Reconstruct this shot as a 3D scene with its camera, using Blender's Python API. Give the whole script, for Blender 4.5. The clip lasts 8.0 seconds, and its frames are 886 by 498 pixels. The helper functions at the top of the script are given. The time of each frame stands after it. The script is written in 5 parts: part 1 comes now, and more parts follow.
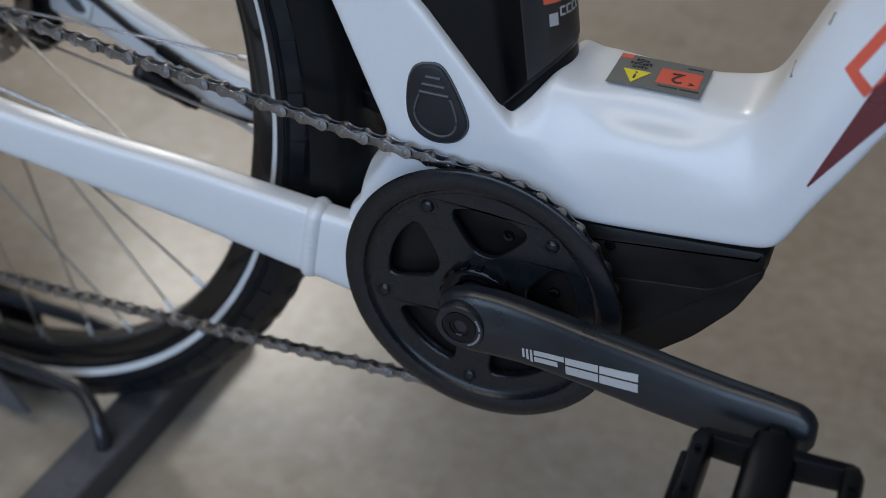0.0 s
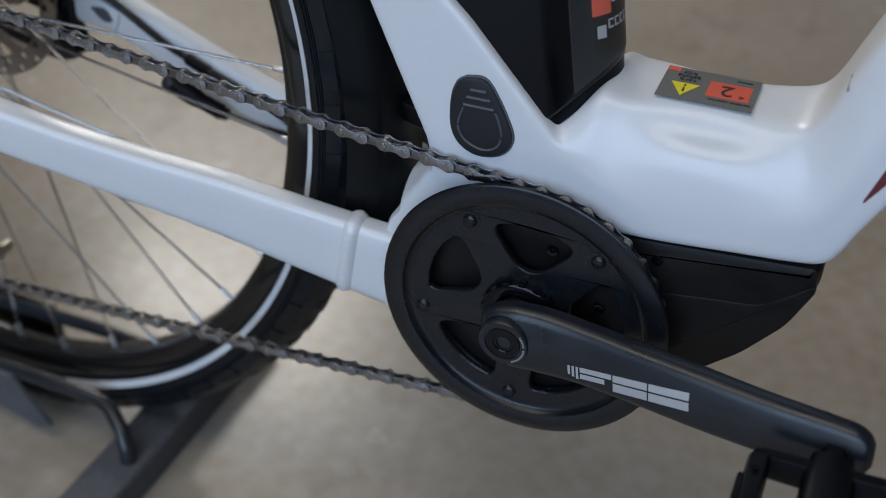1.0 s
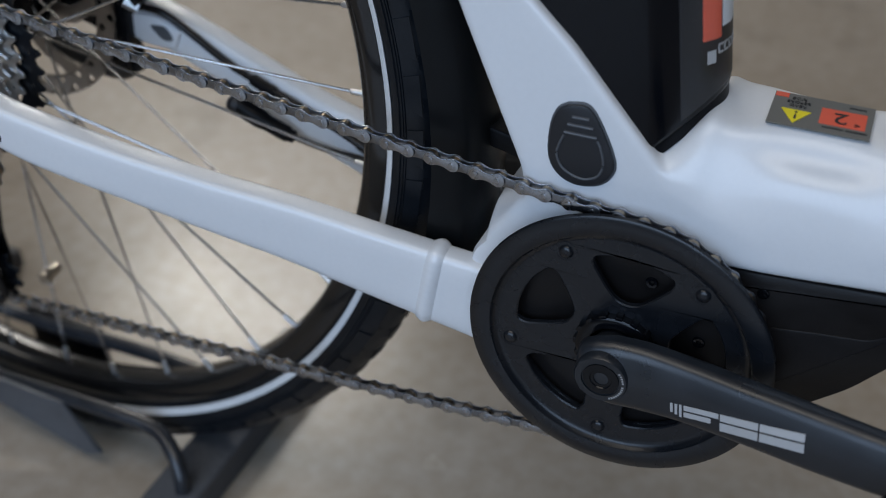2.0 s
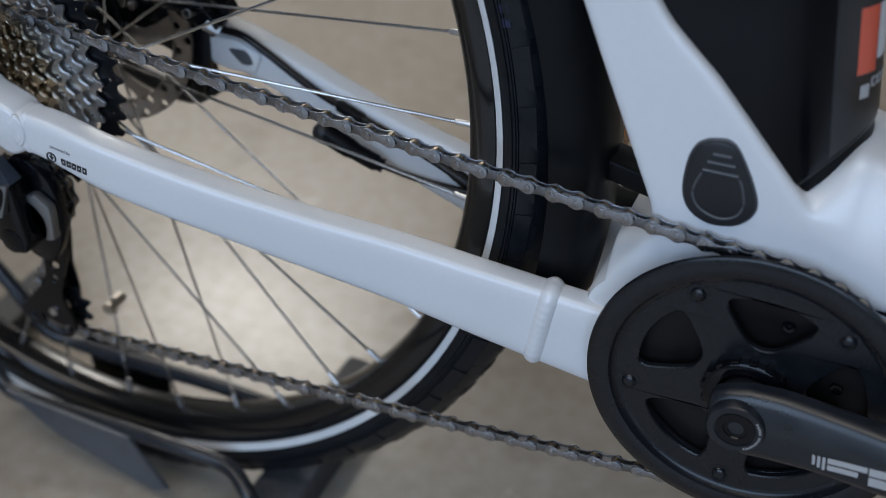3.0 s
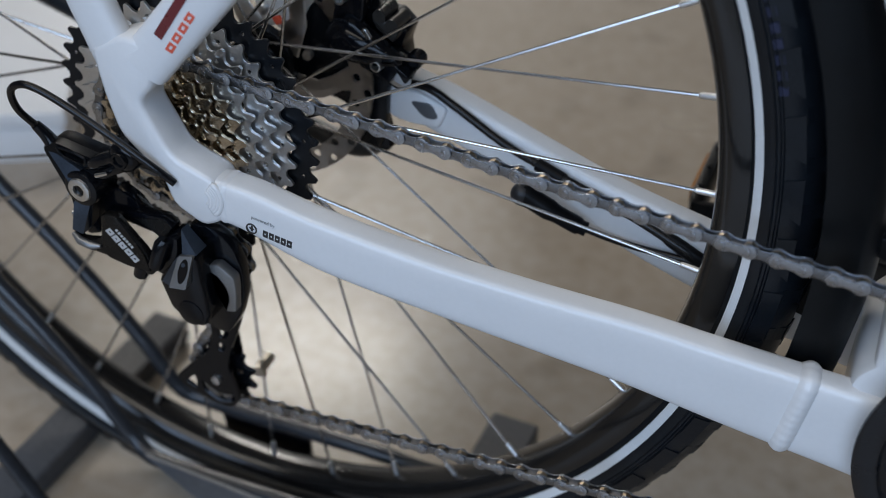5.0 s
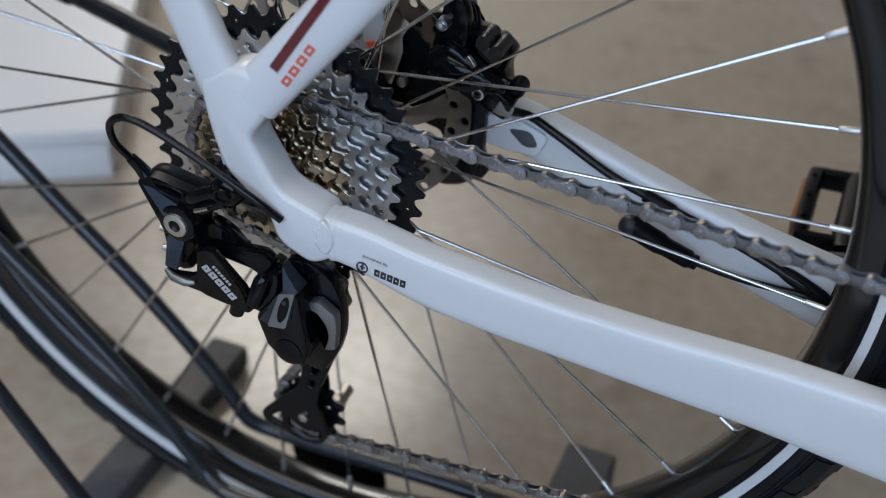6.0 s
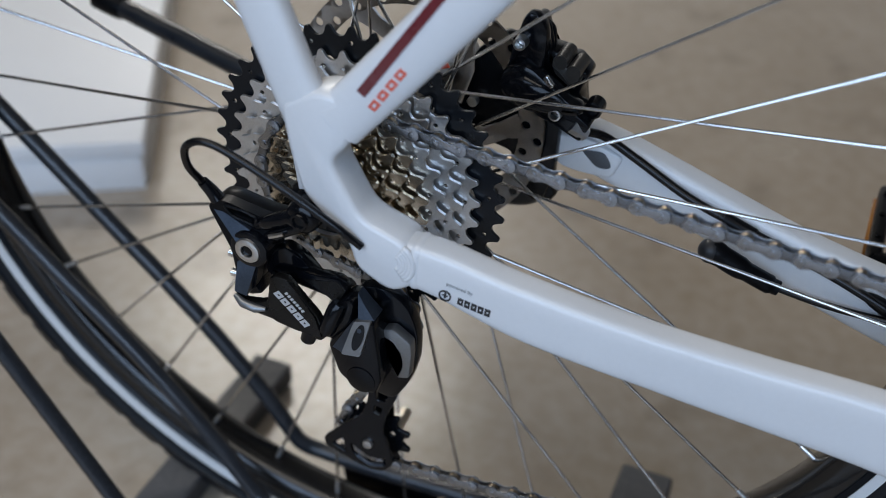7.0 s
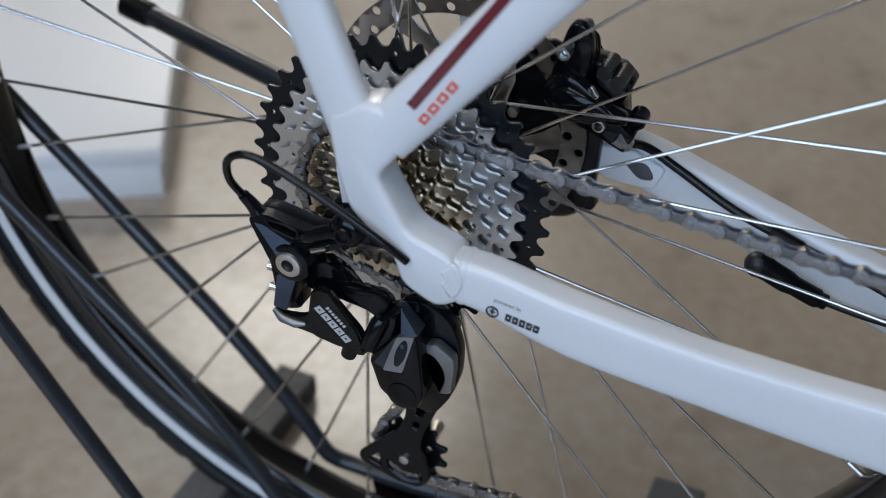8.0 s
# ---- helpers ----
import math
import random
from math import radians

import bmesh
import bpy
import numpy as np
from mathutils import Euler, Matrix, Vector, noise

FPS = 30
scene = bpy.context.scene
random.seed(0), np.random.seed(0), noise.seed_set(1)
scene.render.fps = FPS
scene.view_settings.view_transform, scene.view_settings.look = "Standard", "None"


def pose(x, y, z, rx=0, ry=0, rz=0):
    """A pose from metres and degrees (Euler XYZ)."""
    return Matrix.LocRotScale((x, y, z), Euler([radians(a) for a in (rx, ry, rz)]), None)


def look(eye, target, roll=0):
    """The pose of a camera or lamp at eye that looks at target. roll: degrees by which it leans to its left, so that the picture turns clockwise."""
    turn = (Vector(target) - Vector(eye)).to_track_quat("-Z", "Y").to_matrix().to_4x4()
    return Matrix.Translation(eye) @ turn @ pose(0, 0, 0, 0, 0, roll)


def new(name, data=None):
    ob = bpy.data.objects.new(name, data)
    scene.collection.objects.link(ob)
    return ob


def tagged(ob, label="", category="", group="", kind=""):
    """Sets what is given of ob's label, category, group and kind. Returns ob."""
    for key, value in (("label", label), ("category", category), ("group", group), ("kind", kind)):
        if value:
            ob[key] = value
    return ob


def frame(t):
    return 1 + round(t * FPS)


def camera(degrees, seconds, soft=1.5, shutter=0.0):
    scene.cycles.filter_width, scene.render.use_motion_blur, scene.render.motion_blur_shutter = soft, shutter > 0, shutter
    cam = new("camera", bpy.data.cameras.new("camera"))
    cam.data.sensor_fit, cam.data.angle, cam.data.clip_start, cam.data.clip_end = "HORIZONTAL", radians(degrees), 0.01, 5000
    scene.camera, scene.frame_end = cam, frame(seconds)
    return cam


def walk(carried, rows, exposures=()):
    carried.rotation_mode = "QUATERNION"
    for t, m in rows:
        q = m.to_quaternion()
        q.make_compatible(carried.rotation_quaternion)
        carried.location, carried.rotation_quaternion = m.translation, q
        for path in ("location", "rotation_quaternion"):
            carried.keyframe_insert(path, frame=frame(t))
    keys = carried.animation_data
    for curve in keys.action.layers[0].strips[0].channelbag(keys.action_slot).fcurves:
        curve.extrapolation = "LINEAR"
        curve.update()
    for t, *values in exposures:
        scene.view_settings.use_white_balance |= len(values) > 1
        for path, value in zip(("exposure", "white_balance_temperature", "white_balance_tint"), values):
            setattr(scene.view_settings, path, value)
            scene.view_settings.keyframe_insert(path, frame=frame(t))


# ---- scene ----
from mathutils.bvhtree import BVHTree
from mathutils.geometry import tessellate_polygon

cam = camera(42.66, 8.0, soft=0.8)
# seconds, place of the eye, then turn to the left, tilt and lean in degrees
PATH = [
    (0, 0.1746, -0.5245, 0.7001, 23.04, -36.86, 1.49),
    (0.5, 0.1646, -0.5242, 0.7011, 22.97, -36.89, 1.49),
    (1, 0.1469, -0.5234, 0.6998, 22.83, -36.79, 1.54),
    (1.5, 0.1219, -0.5221, 0.6984, 22.76, -36.65, 1.57),
    (3, 0.0177, -0.5093, 0.6920, 22.53, -36.44, 1.52),
    (3.5, -0.0163, -0.5067, 0.6919, 22.52, -36.42, 1.48),
    (4, -0.0517, -0.5043, 0.6920, 22.53, -36.40, 1.38),
    (4.5, -0.0847, -0.5020, 0.6926, 22.56, -36.38, 1.36),
    (6, -0.1903, -0.4948, 0.6912, 22.26, -36.25, 1.35),
    (6.5, -0.2157, -0.4938, 0.6912, 22.19, -36.19, 1.39),
    (7, -0.2374, -0.4919, 0.6910, 22.20, -36.18, 1.42),
    (7.5, -0.2521, -0.4900, 0.6899, 22.24, -36.14, 1.37),
    (8, -0.2630, -0.4892, 0.6894, 22.23, -36.10, 1.40),
]
walk(cam, [(t, pose(x, y, z, 90 + tilt, 0, turn) @ pose(0, 0, 0, 0, 0, lean)) for t, x, y, z, turn, tilt, lean in PATH], [(0, 0.0), (4.5, 0.05), (6, 0.11), (8, 0.19)])
cam.data.dof.use_dof = True
cam.data.dof.focus_distance = 0.605
cam.data.dof.aperture_fstop = 4.8

# ---------------------------------------------------------------- light
world = bpy.data.worlds.new("world")
scene.world = world
world.use_nodes = True
world.node_tree.nodes["Background"].inputs[0].default_value = (0.70, 0.84, 1.0, 1)
world.node_tree.nodes["Background"].inputs[1].default_value = 0.25


def area(name, m, sx, sy, power, colour):
    data = bpy.data.lights.new(name, "AREA")
    data.shape, data.size, data.size_y = "RECTANGLE", sx, sy
    data.energy, data.color = power, colour
    ob = new(name, data)
    ob.matrix_world = m
    return ob


# daylight through the shop window behind the camera, and ceiling lamps
area("window_light", look((-0.15, -2.9, 1.7), (-0.35, 0.0, 0.4)), 3.6, 2.2, 76, (0.515, 0.70, 1.0))
CEILING = 3.0
area("overhead_light", pose(-2.42, 3.0, CEILING - 0.09), 1.3, 0.75, 54, (1.0, 0.96, 0.90))
# added without a known lamp, to brighten the floor at the far left
area("overhead_light", pose(-3.1, 4.2, CEILING - 0.09), 2.6, 0.4, 26, (1.0, 0.97, 0.93))
area("overhead_light", pose(-0.75, -0.95, CEILING - 0.09), 3.0, 1.30, 28, (1.0, 0.93, 0.84))


# ---------------------------------------------------------------- materials
def mat(name, colour, rough=0.5, metal=0.0, grain=0.08, size=60.0, bump=0.05, coat=0.0, spots=0.0, tint=None, spec=0.5):
    """A surface with broad and fine variation in colour and gloss, and a fine relief."""
    m = bpy.data.materials.new(name)
    m.use_nodes = True
    t = m.node_tree
    b = t.nodes["Principled BSDF"]
    co = t.nodes.new("ShaderNodeTexCoord")
    fine, broad = t.nodes.new("ShaderNodeTexNoise"), t.nodes.new("ShaderNodeTexNoise")
    fine.inputs["Scale"].default_value, fine.inputs["Detail"].default_value = size * 12, 4
    broad.inputs["Scale"].default_value, broad.inputs["Detail"].default_value = size, 5
    for n in (fine, broad):
        t.links.new(co.outputs["Object"], n.inputs["Vector"])
    add = t.nodes.new("ShaderNodeMath")
    add.operation = "ADD"
    t.links.new(fine.outputs["Fac"], add.inputs[0])
    t.links.new(broad.outputs["Fac"], add.inputs[1])
    ramp = t.nodes.new("ShaderNodeMapRange")
    ramp.inputs["From Min"].default_value, ramp.inputs["From Max"].default_value = 0.6, 1.4
    t.links.new(add.outputs[0], ramp.inputs["Value"])
    mix = t.nodes.new("ShaderNodeMix")
    mix.data_type = "RGBA"
    low = [c * (1 - grain) for c in colour]
    high = [min(1, c * (1 + grain)) for c in (tint or colour)]
    mix.inputs["A"].default_value, mix.inputs["B"].default_value = (*low, 1), (*high, 1)
    t.links.new(ramp.outputs["Result"], mix.inputs["Factor"])
    out = mix.outputs["Result"]
    if spots:
        dirt = t.nodes.new("ShaderNodeTexNoise")
        dirt.inputs["Scale"].default_value, dirt.inputs["Detail"].default_value = size * 2.7, 8
        t.links.new(co.outputs["Object"], dirt.inputs["Vector"])
        cut = t.nodes.new("ShaderNodeMapRange")
        cut.inputs["From Min"].default_value, cut.inputs["From Max"].default_value = 0.58, 0.72
        t.links.new(dirt.outputs["Fac"], cut.inputs["Value"])
        scaled = t.nodes.new("ShaderNodeMath")
        scaled.operation = "MULTIPLY"
        scaled.inputs[1].default_value = spots
        t.links.new(cut.outputs["Result"], scaled.inputs[0])
        over = t.nodes.new("ShaderNodeMix")
        over.data_type = "RGBA"
        t.links.new(scaled.outputs[0], over.inputs["Factor"])
        t.links.new(out, over.inputs["A"])
        over.inputs["B"].default_value = (*[c * 0.45 for c in colour], 1)
        out = over.outputs["Result"]
    t.links.new(out, b.inputs["Base Color"])
    gl = t.nodes.new("ShaderNodeMapRange")
    gl.inputs["From Min"].default_value, gl.inputs["From Max"].default_value = 0.3, 0.7
    gl.inputs["To Min"].default_value, gl.inputs["To Max"].default_value = max(0.02, rough * 0.82), min(1, rough * 1.18)
    t.links.new(broad.outputs["Fac"], gl.inputs["Value"])
    t.links.new(gl.outputs["Result"], b.inputs["Roughness"])
    b.inputs["Metallic"].default_value = metal
    b.inputs["Specular IOR Level"].default_value = spec
    b.inputs["Coat Weight"].default_value = coat
    b.inputs["Coat Roughness"].default_value = 0.15
    if bump:
        bp = t.nodes.new("ShaderNodeBump")
        bp.inputs["Strength"].default_value, bp.inputs["Distance"].default_value = bump, 0.0008
        t.links.new(fine.outputs["Fac"], bp.inputs["Height"])
        t.links.new(bp.outputs["Normal"], b.inputs["Normal"])
    return m


CONCRETE = mat("polished_concrete", (0.340, 0.276, 0.204), 0.24, 0, 0.11, 5.0, 0.01, 0, 0.42, (0.380, 0.333, 0.276))
WALL_WHITE = mat("white_wall_paint", (0.74, 0.74, 0.73), 0.7, 0, 0.03, 3, 0.1)
PLASTER = mat("grey_wall_paint", (0.26, 0.26, 0.253), 0.7, 0, 0.04, 3, 0.1)
WHITE = mat("white_frame_paint", (0.71, 0.72, 0.73), 0.36, 0, 0.02, 30, 0.008, 0.5)
RED = mat("dark_red_decal", (0.13, 0.017, 0.022), 0.3, 0, 0.08, 40, 0.01, 0.4)
ORANGE = mat("orange_red_decal", (0.70, 0.105, 0.055), 0.35, 0, 0.05, 40, 0.01, 0.3)
BLACK_MATT = mat("matt_black_anodised", (0.0036, 0.0043, 0.0056), 0.22, 0.0, 0.2, 50, 0.03, spec=0.22)
RING_BLACK = mat("satin_black_chainring", (0.0064, 0.0078, 0.0105), 0.27, 0.0, 0.2, 50, 0.03, spec=0.46)
CRANK = mat("satin_black_forging", (0.010, 0.0125, 0.0165), 0.32, 0.0, 0.2, 50, 0.03, spec=0.55)
BLACK_GLOSS = mat("gloss_black_paint", (0.003, 0.0035, 0.005), 0.15, 0.0, 0.15, 50, 0.01, 0.0, spec=0.30)
PLASTIC = mat("black_plastic", (0.0030, 0.0034, 0.0045), 0.36, 0, 0.15, 80, 0.10, spec=0.15)
COVER = mat("black_grained_motor_cover", (0.0085, 0.0074, 0.0073), 0.42, 0, 0.2, 60, 0.12, spec=0.24)
RUBBER = mat("tyre_rubber", (0.0055, 0.0075, 0.0105), 0.36, 0, 0.25, 40, 0.2, 0, 0.2, spec=0.31)
GUARD = mat("satin_mudguard_plastic", (0.0032, 0.0038, 0.0045), 0.38, 0, 0.12, 40, 0.06, spec=0.20)
STRIPE = mat("reflective_stripe", (0.68, 0.69, 0.69), 0.5, 0, 0.06, 60, 0.05)
RIM = mat("black_rim", (0.006, 0.0058, 0.006), 0.16, 0.0, 0.25, 30, 0.02, spec=0.6)
STEEL = mat("spoke_steel", (0.66, 0.65, 0.64), 0.22, 1, 0.02, 4, 0)
CHAIN = mat("chain_steel", (0.37, 0.385, 0.415), 0.28, 1, 0.25, 90, 0.03, 0, 0.4)
CHAIN_DARK = mat("oiled_chain_steel", (0.22, 0.23, 0.25), 0.28, 1, 0.25, 90, 0.03, 0, 0.45)
ROLLER = mat("bronzed_roller_steel", (0.34, 0.27, 0.19), 0.30, 1, 0.25, 90, 0.03, 0, 0.5)
TYRE_BLUE = mat("faint_blue_print", (0.008, 0.012, 0.040), 0.5, 0, 0.2, 60, 0.05)
NICKEL = mat("nickel_cog", (0.59, 0.515, 0.41), 0.24, 1, 0.14, 70, 0.02, 0, 0.25, (0.65, 0.565, 0.45))
SILVER = mat("silver_cog", (0.68, 0.68, 0.68), 0.36, 1, 0.10, 70, 0.03, 0, 0.12)
COG_BLACK = mat("black_cog", (0.004, 0.0055, 0.008), 0.32, 0.0, 0.2, 60, 0.03, spec=0.30)
CALIPER_GREY = mat("caliper_grey", (0.05, 0.047, 0.043), 0.30, 0.6, 0.15, 60, 0.03)
ALLOY = mat("bare_alloy", (0.70, 0.70, 0.70), 0.32, 1, 0.12, 60, 0.05)
ALLOY_DULL = mat("satin_alloy", (0.26, 0.265, 0.27), 0.40, 0.85, 0.1, 60, 0.05)
GREY_PLATE = mat("dark_grey_plate", (0.030, 0.029, 0.028), 0.26, 0.85, 0.15, 60, 0.04)
FLAT_STEEL = mat("dull_flat_steel", (0.078, 0.080, 0.086), 0.52, 0, 0.25, 20, 0.1, 0, 0.3, spec=0.28)
RACK = mat("rack_steel", (0.021, 0.0235, 0.028), 0.21, 0, 0.25, 30, 0.04, 0, 0.3, spec=0.52)
SHEET = mat("grey_sheet_steel", (0.10, 0.108, 0.12), 0.40, 0.3, 0.2, 30, 0.06, 0, 0.3)
CABLE = mat("cable_housing", (0.004, 0.004, 0.005), 0.25, 0, 0.15, 90, 0.02, spec=0.35)
# bluish, lighter base that puts the reflected sheen of black facets into colour
BLUE_SHEEN = mat("blue_sheen_black", (0.075, 0.092, 0.12), 0.34, 0.85, 0.2, 60, 0.03)
SOFT_GREY = mat("soft_grey_rubber", (0.016, 0.017, 0.020), 0.42, 0, 0.12, 60, 0.04, spec=0.4)
RIB_GREY = mat("grey_rib_and_recess", (0.075, 0.08, 0.088), 0.5, 0, 0.15, 60, 0.04)
GREY_PRINT = mat("grey_print", (0.42, 0.42, 0.42), 0.5, 0, 0.05, 60, 0.02)
FAINT_PRINT = mat("faint_grey_print", (0.26, 0.27, 0.28), 0.5, 0, 0.05, 60, 0.02)
BLACK_PRINT = mat("black_print", (0.02, 0.02, 0.022), 0.45, 0, 0.1, 60, 0.02)
LABEL_GREY = mat("label_grey", (0.13, 0.13, 0.12), 0.4, 0, 0.08, 60, 0.02)
YELLOW = mat("label_yellow", (0.78, 0.66, 0.02), 0.4, 0, 0.05, 60, 0.02)
# near-black that stands in for the shade in the dimples round the chain pins
PIN_SHADE = mat("pin_dimple_shade", (0.008, 0.008, 0.008), 0.3, 0, 0.2, 90, 0.05)
BRASS = mat("pale_brass_magnet", (0.55, 0.50, 0.42), 0.35, 1, 0.15, 60, 0.05)
PANEL = mat("white_laminate", (0.80, 0.81, 0.82), 0.35, 0, 0.02, 8, 0.02)
DISC = mat("brushed_disc", (0.42, 0.40, 0.38), 0.34, 1, 0.15, 80, 0.08)
ring_brushed = DISC.node_tree.nodes.new("ShaderNodeTangent")
ring_brushed.direction_type, ring_brushed.axis = "RADIAL", "Y"
DISC.node_tree.nodes["Principled BSDF"].inputs["Anisotropic"].default_value = 0.8
DISC.node_tree.links.new(ring_brushed.outputs["Tangent"], DISC.node_tree.nodes["Principled BSDF"].inputs["Tangent"])
BRIDGE = mat("battery_plastic", (0.0022, 0.0030, 0.0050), 0.20, 0, 0.12, 40, 0.02, spec=0.28)
# lighter copy of the battery plastic, for the light its front reflects
BATTERY_LIT = mat("battery_plastic_lit_front", (0.017, 0.018, 0.020), 0.36, 0, 0.12, 40, 0.03, spec=0.5)


# ---------------------------------------------------------------- mesh makers
class Shape:
    """Points and faces that are gathered into one mesh."""

    def __init__(self):
        self.v, self.f = [], []

    def add(self, verts, faces):
        n = len(self.v)
        self.v += [tuple(p) for p in verts]
        self.f += [tuple(i + n for i in f) for f in faces]
        return self

    def grid(self, rings, closed=True, caps=True):
        """Rings of equal length joined by quads; closed: each ring is a loop."""
        n, v, f = len(rings[0]), [p for r in rings for p in r], []
        for a in range(len(rings) - 1):
            for b in range(n if closed else n - 1):
                c = (b + 1) % n
                f.append((a * n + b, a * n + c, (a + 1) * n + c, (a + 1) * n + b))
        if caps:
            f.append(tuple(reversed(range(n))))
            f.append(tuple(range((len(rings) - 1) * n, len(rings) * n)))
        return self.add(v, f)

    def sweep(self, path, ra, rb=None, n=14, power=2.0, up=(0, 0, 1), caps=True):
        """A bar along a path, with half widths ra (sideways) and rb (along up) at each point."""
        pts = [Vector(p) for p in path]
        ra = ra if isinstance(ra, (list, tuple)) else [ra] * len(pts)
        rb = ra if rb is None else rb if isinstance(rb, (list, tuple)) else [rb] * len(pts)
        rings = []
        for i, p in enumerate(pts):
            d = (pts[min(i + 1, len(pts) - 1)] - pts[max(i - 1, 0)]).normalized()
            side = d.cross(Vector(up))
            side = (side if side.length > 1e-4 else d.cross(Vector((1, 0, 0)))).normalized()
            top = side.cross(d)
            ring = []
            for k in range(n):
                a = 2 * math.pi * k / n
                c, s = math.cos(a), math.sin(a)
                c, s = math.copysign(abs(c) ** (2 / power), c), math.copysign(abs(s) ** (2 / power), s)
                ring.append(p + side * c * ra[i] + top * s * rb[i])
            rings.append(ring)
        return self.grid(rings, True, caps)

    def lathe(self, profile, centre, n=96, closed=True):
        """Turns a profile of (radius, y) about the axis along y through centre (x, z)."""
        m, v, f = len(profile), [], []
        for k in range(n):
            a = 2 * math.pi * k / n
            v += [(centre[0] + r * math.cos(a), y, centre[1] + r * math.sin(a)) for r, y in profile]
        for k in range(n):
            for j in range(m if closed else m - 1):
                a, b, c, d = k * m + j, k * m + (j + 1) % m, ((k + 1) % n) * m + (j + 1) % m, ((k + 1) % n) * m + j
                f.append((a, b, c, d))
        return self.add(v, f)

    def prism(self, outline, y0, y1, bevel=0.0, rise=None):
        """An outline in x and z, drawn out along y, with chamfered rims."""
        n = len(outline)
        area2 = sum(outline[i][0] * outline[(i + 1) % n][1] - outline[(i + 1) % n][0] * outline[i][1] for i in range(n))
        sign = 1 if area2 > 0 else -1
        inner = []
        for i in range(n):
            a, b, c = (Vector(outline[(i + k) % n]) for k in (-1, 0, 1))
            e, g = (b - a).normalized(), (c - b).normalized()
            na, nb = Vector((-e.y, e.x)) * sign, Vector((-g.y, g.x)) * sign
            h = na + nb
            inner.append(b + h * (bevel / max(0.35, h.length_squared / 2)) if h.length > 1e-6 else b)
        lay = lambda o, y: [(p[0], y, p[1]) for p in o]
        q = bevel if y1 > y0 else -bevel
        rings = [lay(outline, y0), lay(outline, y1)] if not bevel else [
            lay(inner, y0), lay([(Vector(o) * 0.7 + Vector(i) * 0.3) for o, i in zip(outline, inner)], y0 + 0.3 * q), lay(outline, y0 + q), lay(outline, y1 - q),
            lay([(Vector(o) * 0.7 + Vector(i) * 0.3) for o, i in zip(outline, inner)], y1 - 0.3 * q), lay(inner, y1)]
        return self.grid(rings)

    def box(self, m, sx, sy, sz, bevel=0.0):
        """A box with chamfered upright edges round the pose m."""
        o = Shape()
        h, b = (sx / 2, sz / 2), min(bevel, sx / 2.1, sz / 2.1)
        out = [(-h[0] + b, -h[1]), (h[0] - b, -h[1]), (h[0], -h[1] + b), (h[0], h[1] - b), (h[0] - b, h[1]), (-h[0] + b, h[1]), (-h[0], h[1] - b), (-h[0], -h[1] + b)] if b else [
            (-h[0], -h[1]), (h[0], -h[1]), (h[0], h[1]), (-h[0], h[1])]
        o.prism(out, -sy / 2, sy / 2, b * 0.8 if b else 0.0)
        return self.add([m @ Vector(p) for p in o.v], o.f)

    def beam(self, path, ra, rb, section):
        """A bar along a path with a section of its own: points (out, up) in units of the half widths; out is towards the side of the bar."""
        pts = [Vector(p) for p in path]
        rings = []
        for i, p in enumerate(pts):
            d = (pts[min(i + 1, len(pts) - 1)] - pts[max(i - 1, 0)]).normalized()
            side = d.cross(Vector((0, 0, 1))).normalized()
            if side.y * p.y < 0:
                side = -side
            top = Vector((0, 0, 1)) - d * d.z
            rings.append([p + side * o * ra[i] + top.normalized() * u * rb[i] for o, u in section])
        return self.grid(rings)

    def wedge(self, outline, front, back):
        """An outline in x and z whose front side lies at front(x, z) and whose back is flat."""
        return self.grid([[(x, front(x, z), z) for x, z in outline], [(x, back, z) for x, z in outline]])

    def bead(self, p, d, ha, hb, w, h, power=4.5, ripples=0, n=150):
        """A raised weld round a bar at p that runs along d, with half widths ha and hb."""
        side = d.cross(Vector((0, 0, 1))).normalized()
        top = side.cross(d)
        raw = []
        for k in range(721):
            a = 2 * math.pi * k / 720
            c, s = math.cos(a), math.sin(a)
            raw.append(Vector((math.copysign(abs(c) ** (2 / power), c) * ha, math.copysign(abs(s) ** (2 / power), s) * hb)))
        run = [0.0]
        for a, b in zip(raw, raw[1:]):
            run.append(run[-1] + (b - a).length)
        rings = []
        for k in range(n + 1):
            r = run[-1] * (k % n) / n
            q = Vector((float(np.interp(r, run, [v.x for v in raw])), float(np.interp(r, run, [v.y for v in raw]))))
            out = Vector((q.x / ha ** 2 * abs(q.x / ha), q.y / hb ** 2 * abs(q.y / hb))).normalized()
            g = 1 + (0.03 * math.sin(2 * math.pi * ripples * k / n) if ripples else 0.0)
            ring = []
            for j in range(9):
                f = j / 4 - 1
                o = q + out * (h * g * (1 - f * f) - 0.0005)
                ring.append(p + d * (w * f * (1 + (g - 1) * 0.5)) + side * o.x + top * o.y)
            rings.append(ring)
        return self.grid(rings, False, False)

    def ball(self, c, r, n=12, squash=(1, 1, 1)):
        rings = [[(c[0] + r * squash[0] * math.sin(math.pi * j / n) * math.cos(2 * math.pi * k / (2 * n)), c[1] + r * squash[1] * math.sin(math.pi * j / n) * math.sin(2 * math.pi * k / (2 * n)),
                   c[2] + r * squash[2] * math.cos(math.pi * j / n)) for k in range(2 * n)] for j in range(1, n)]
        return self.grid(rings)

    def cyl(self, c, r, y0, y1, n=20, bevel=0.0, r1=None):
        return self.prism([(c[0] + r * math.cos(2 * math.pi * k / n), c[1] + r * math.sin(2 * math.pi * k / n)) for k in range(n)], y0, y1, bevel)

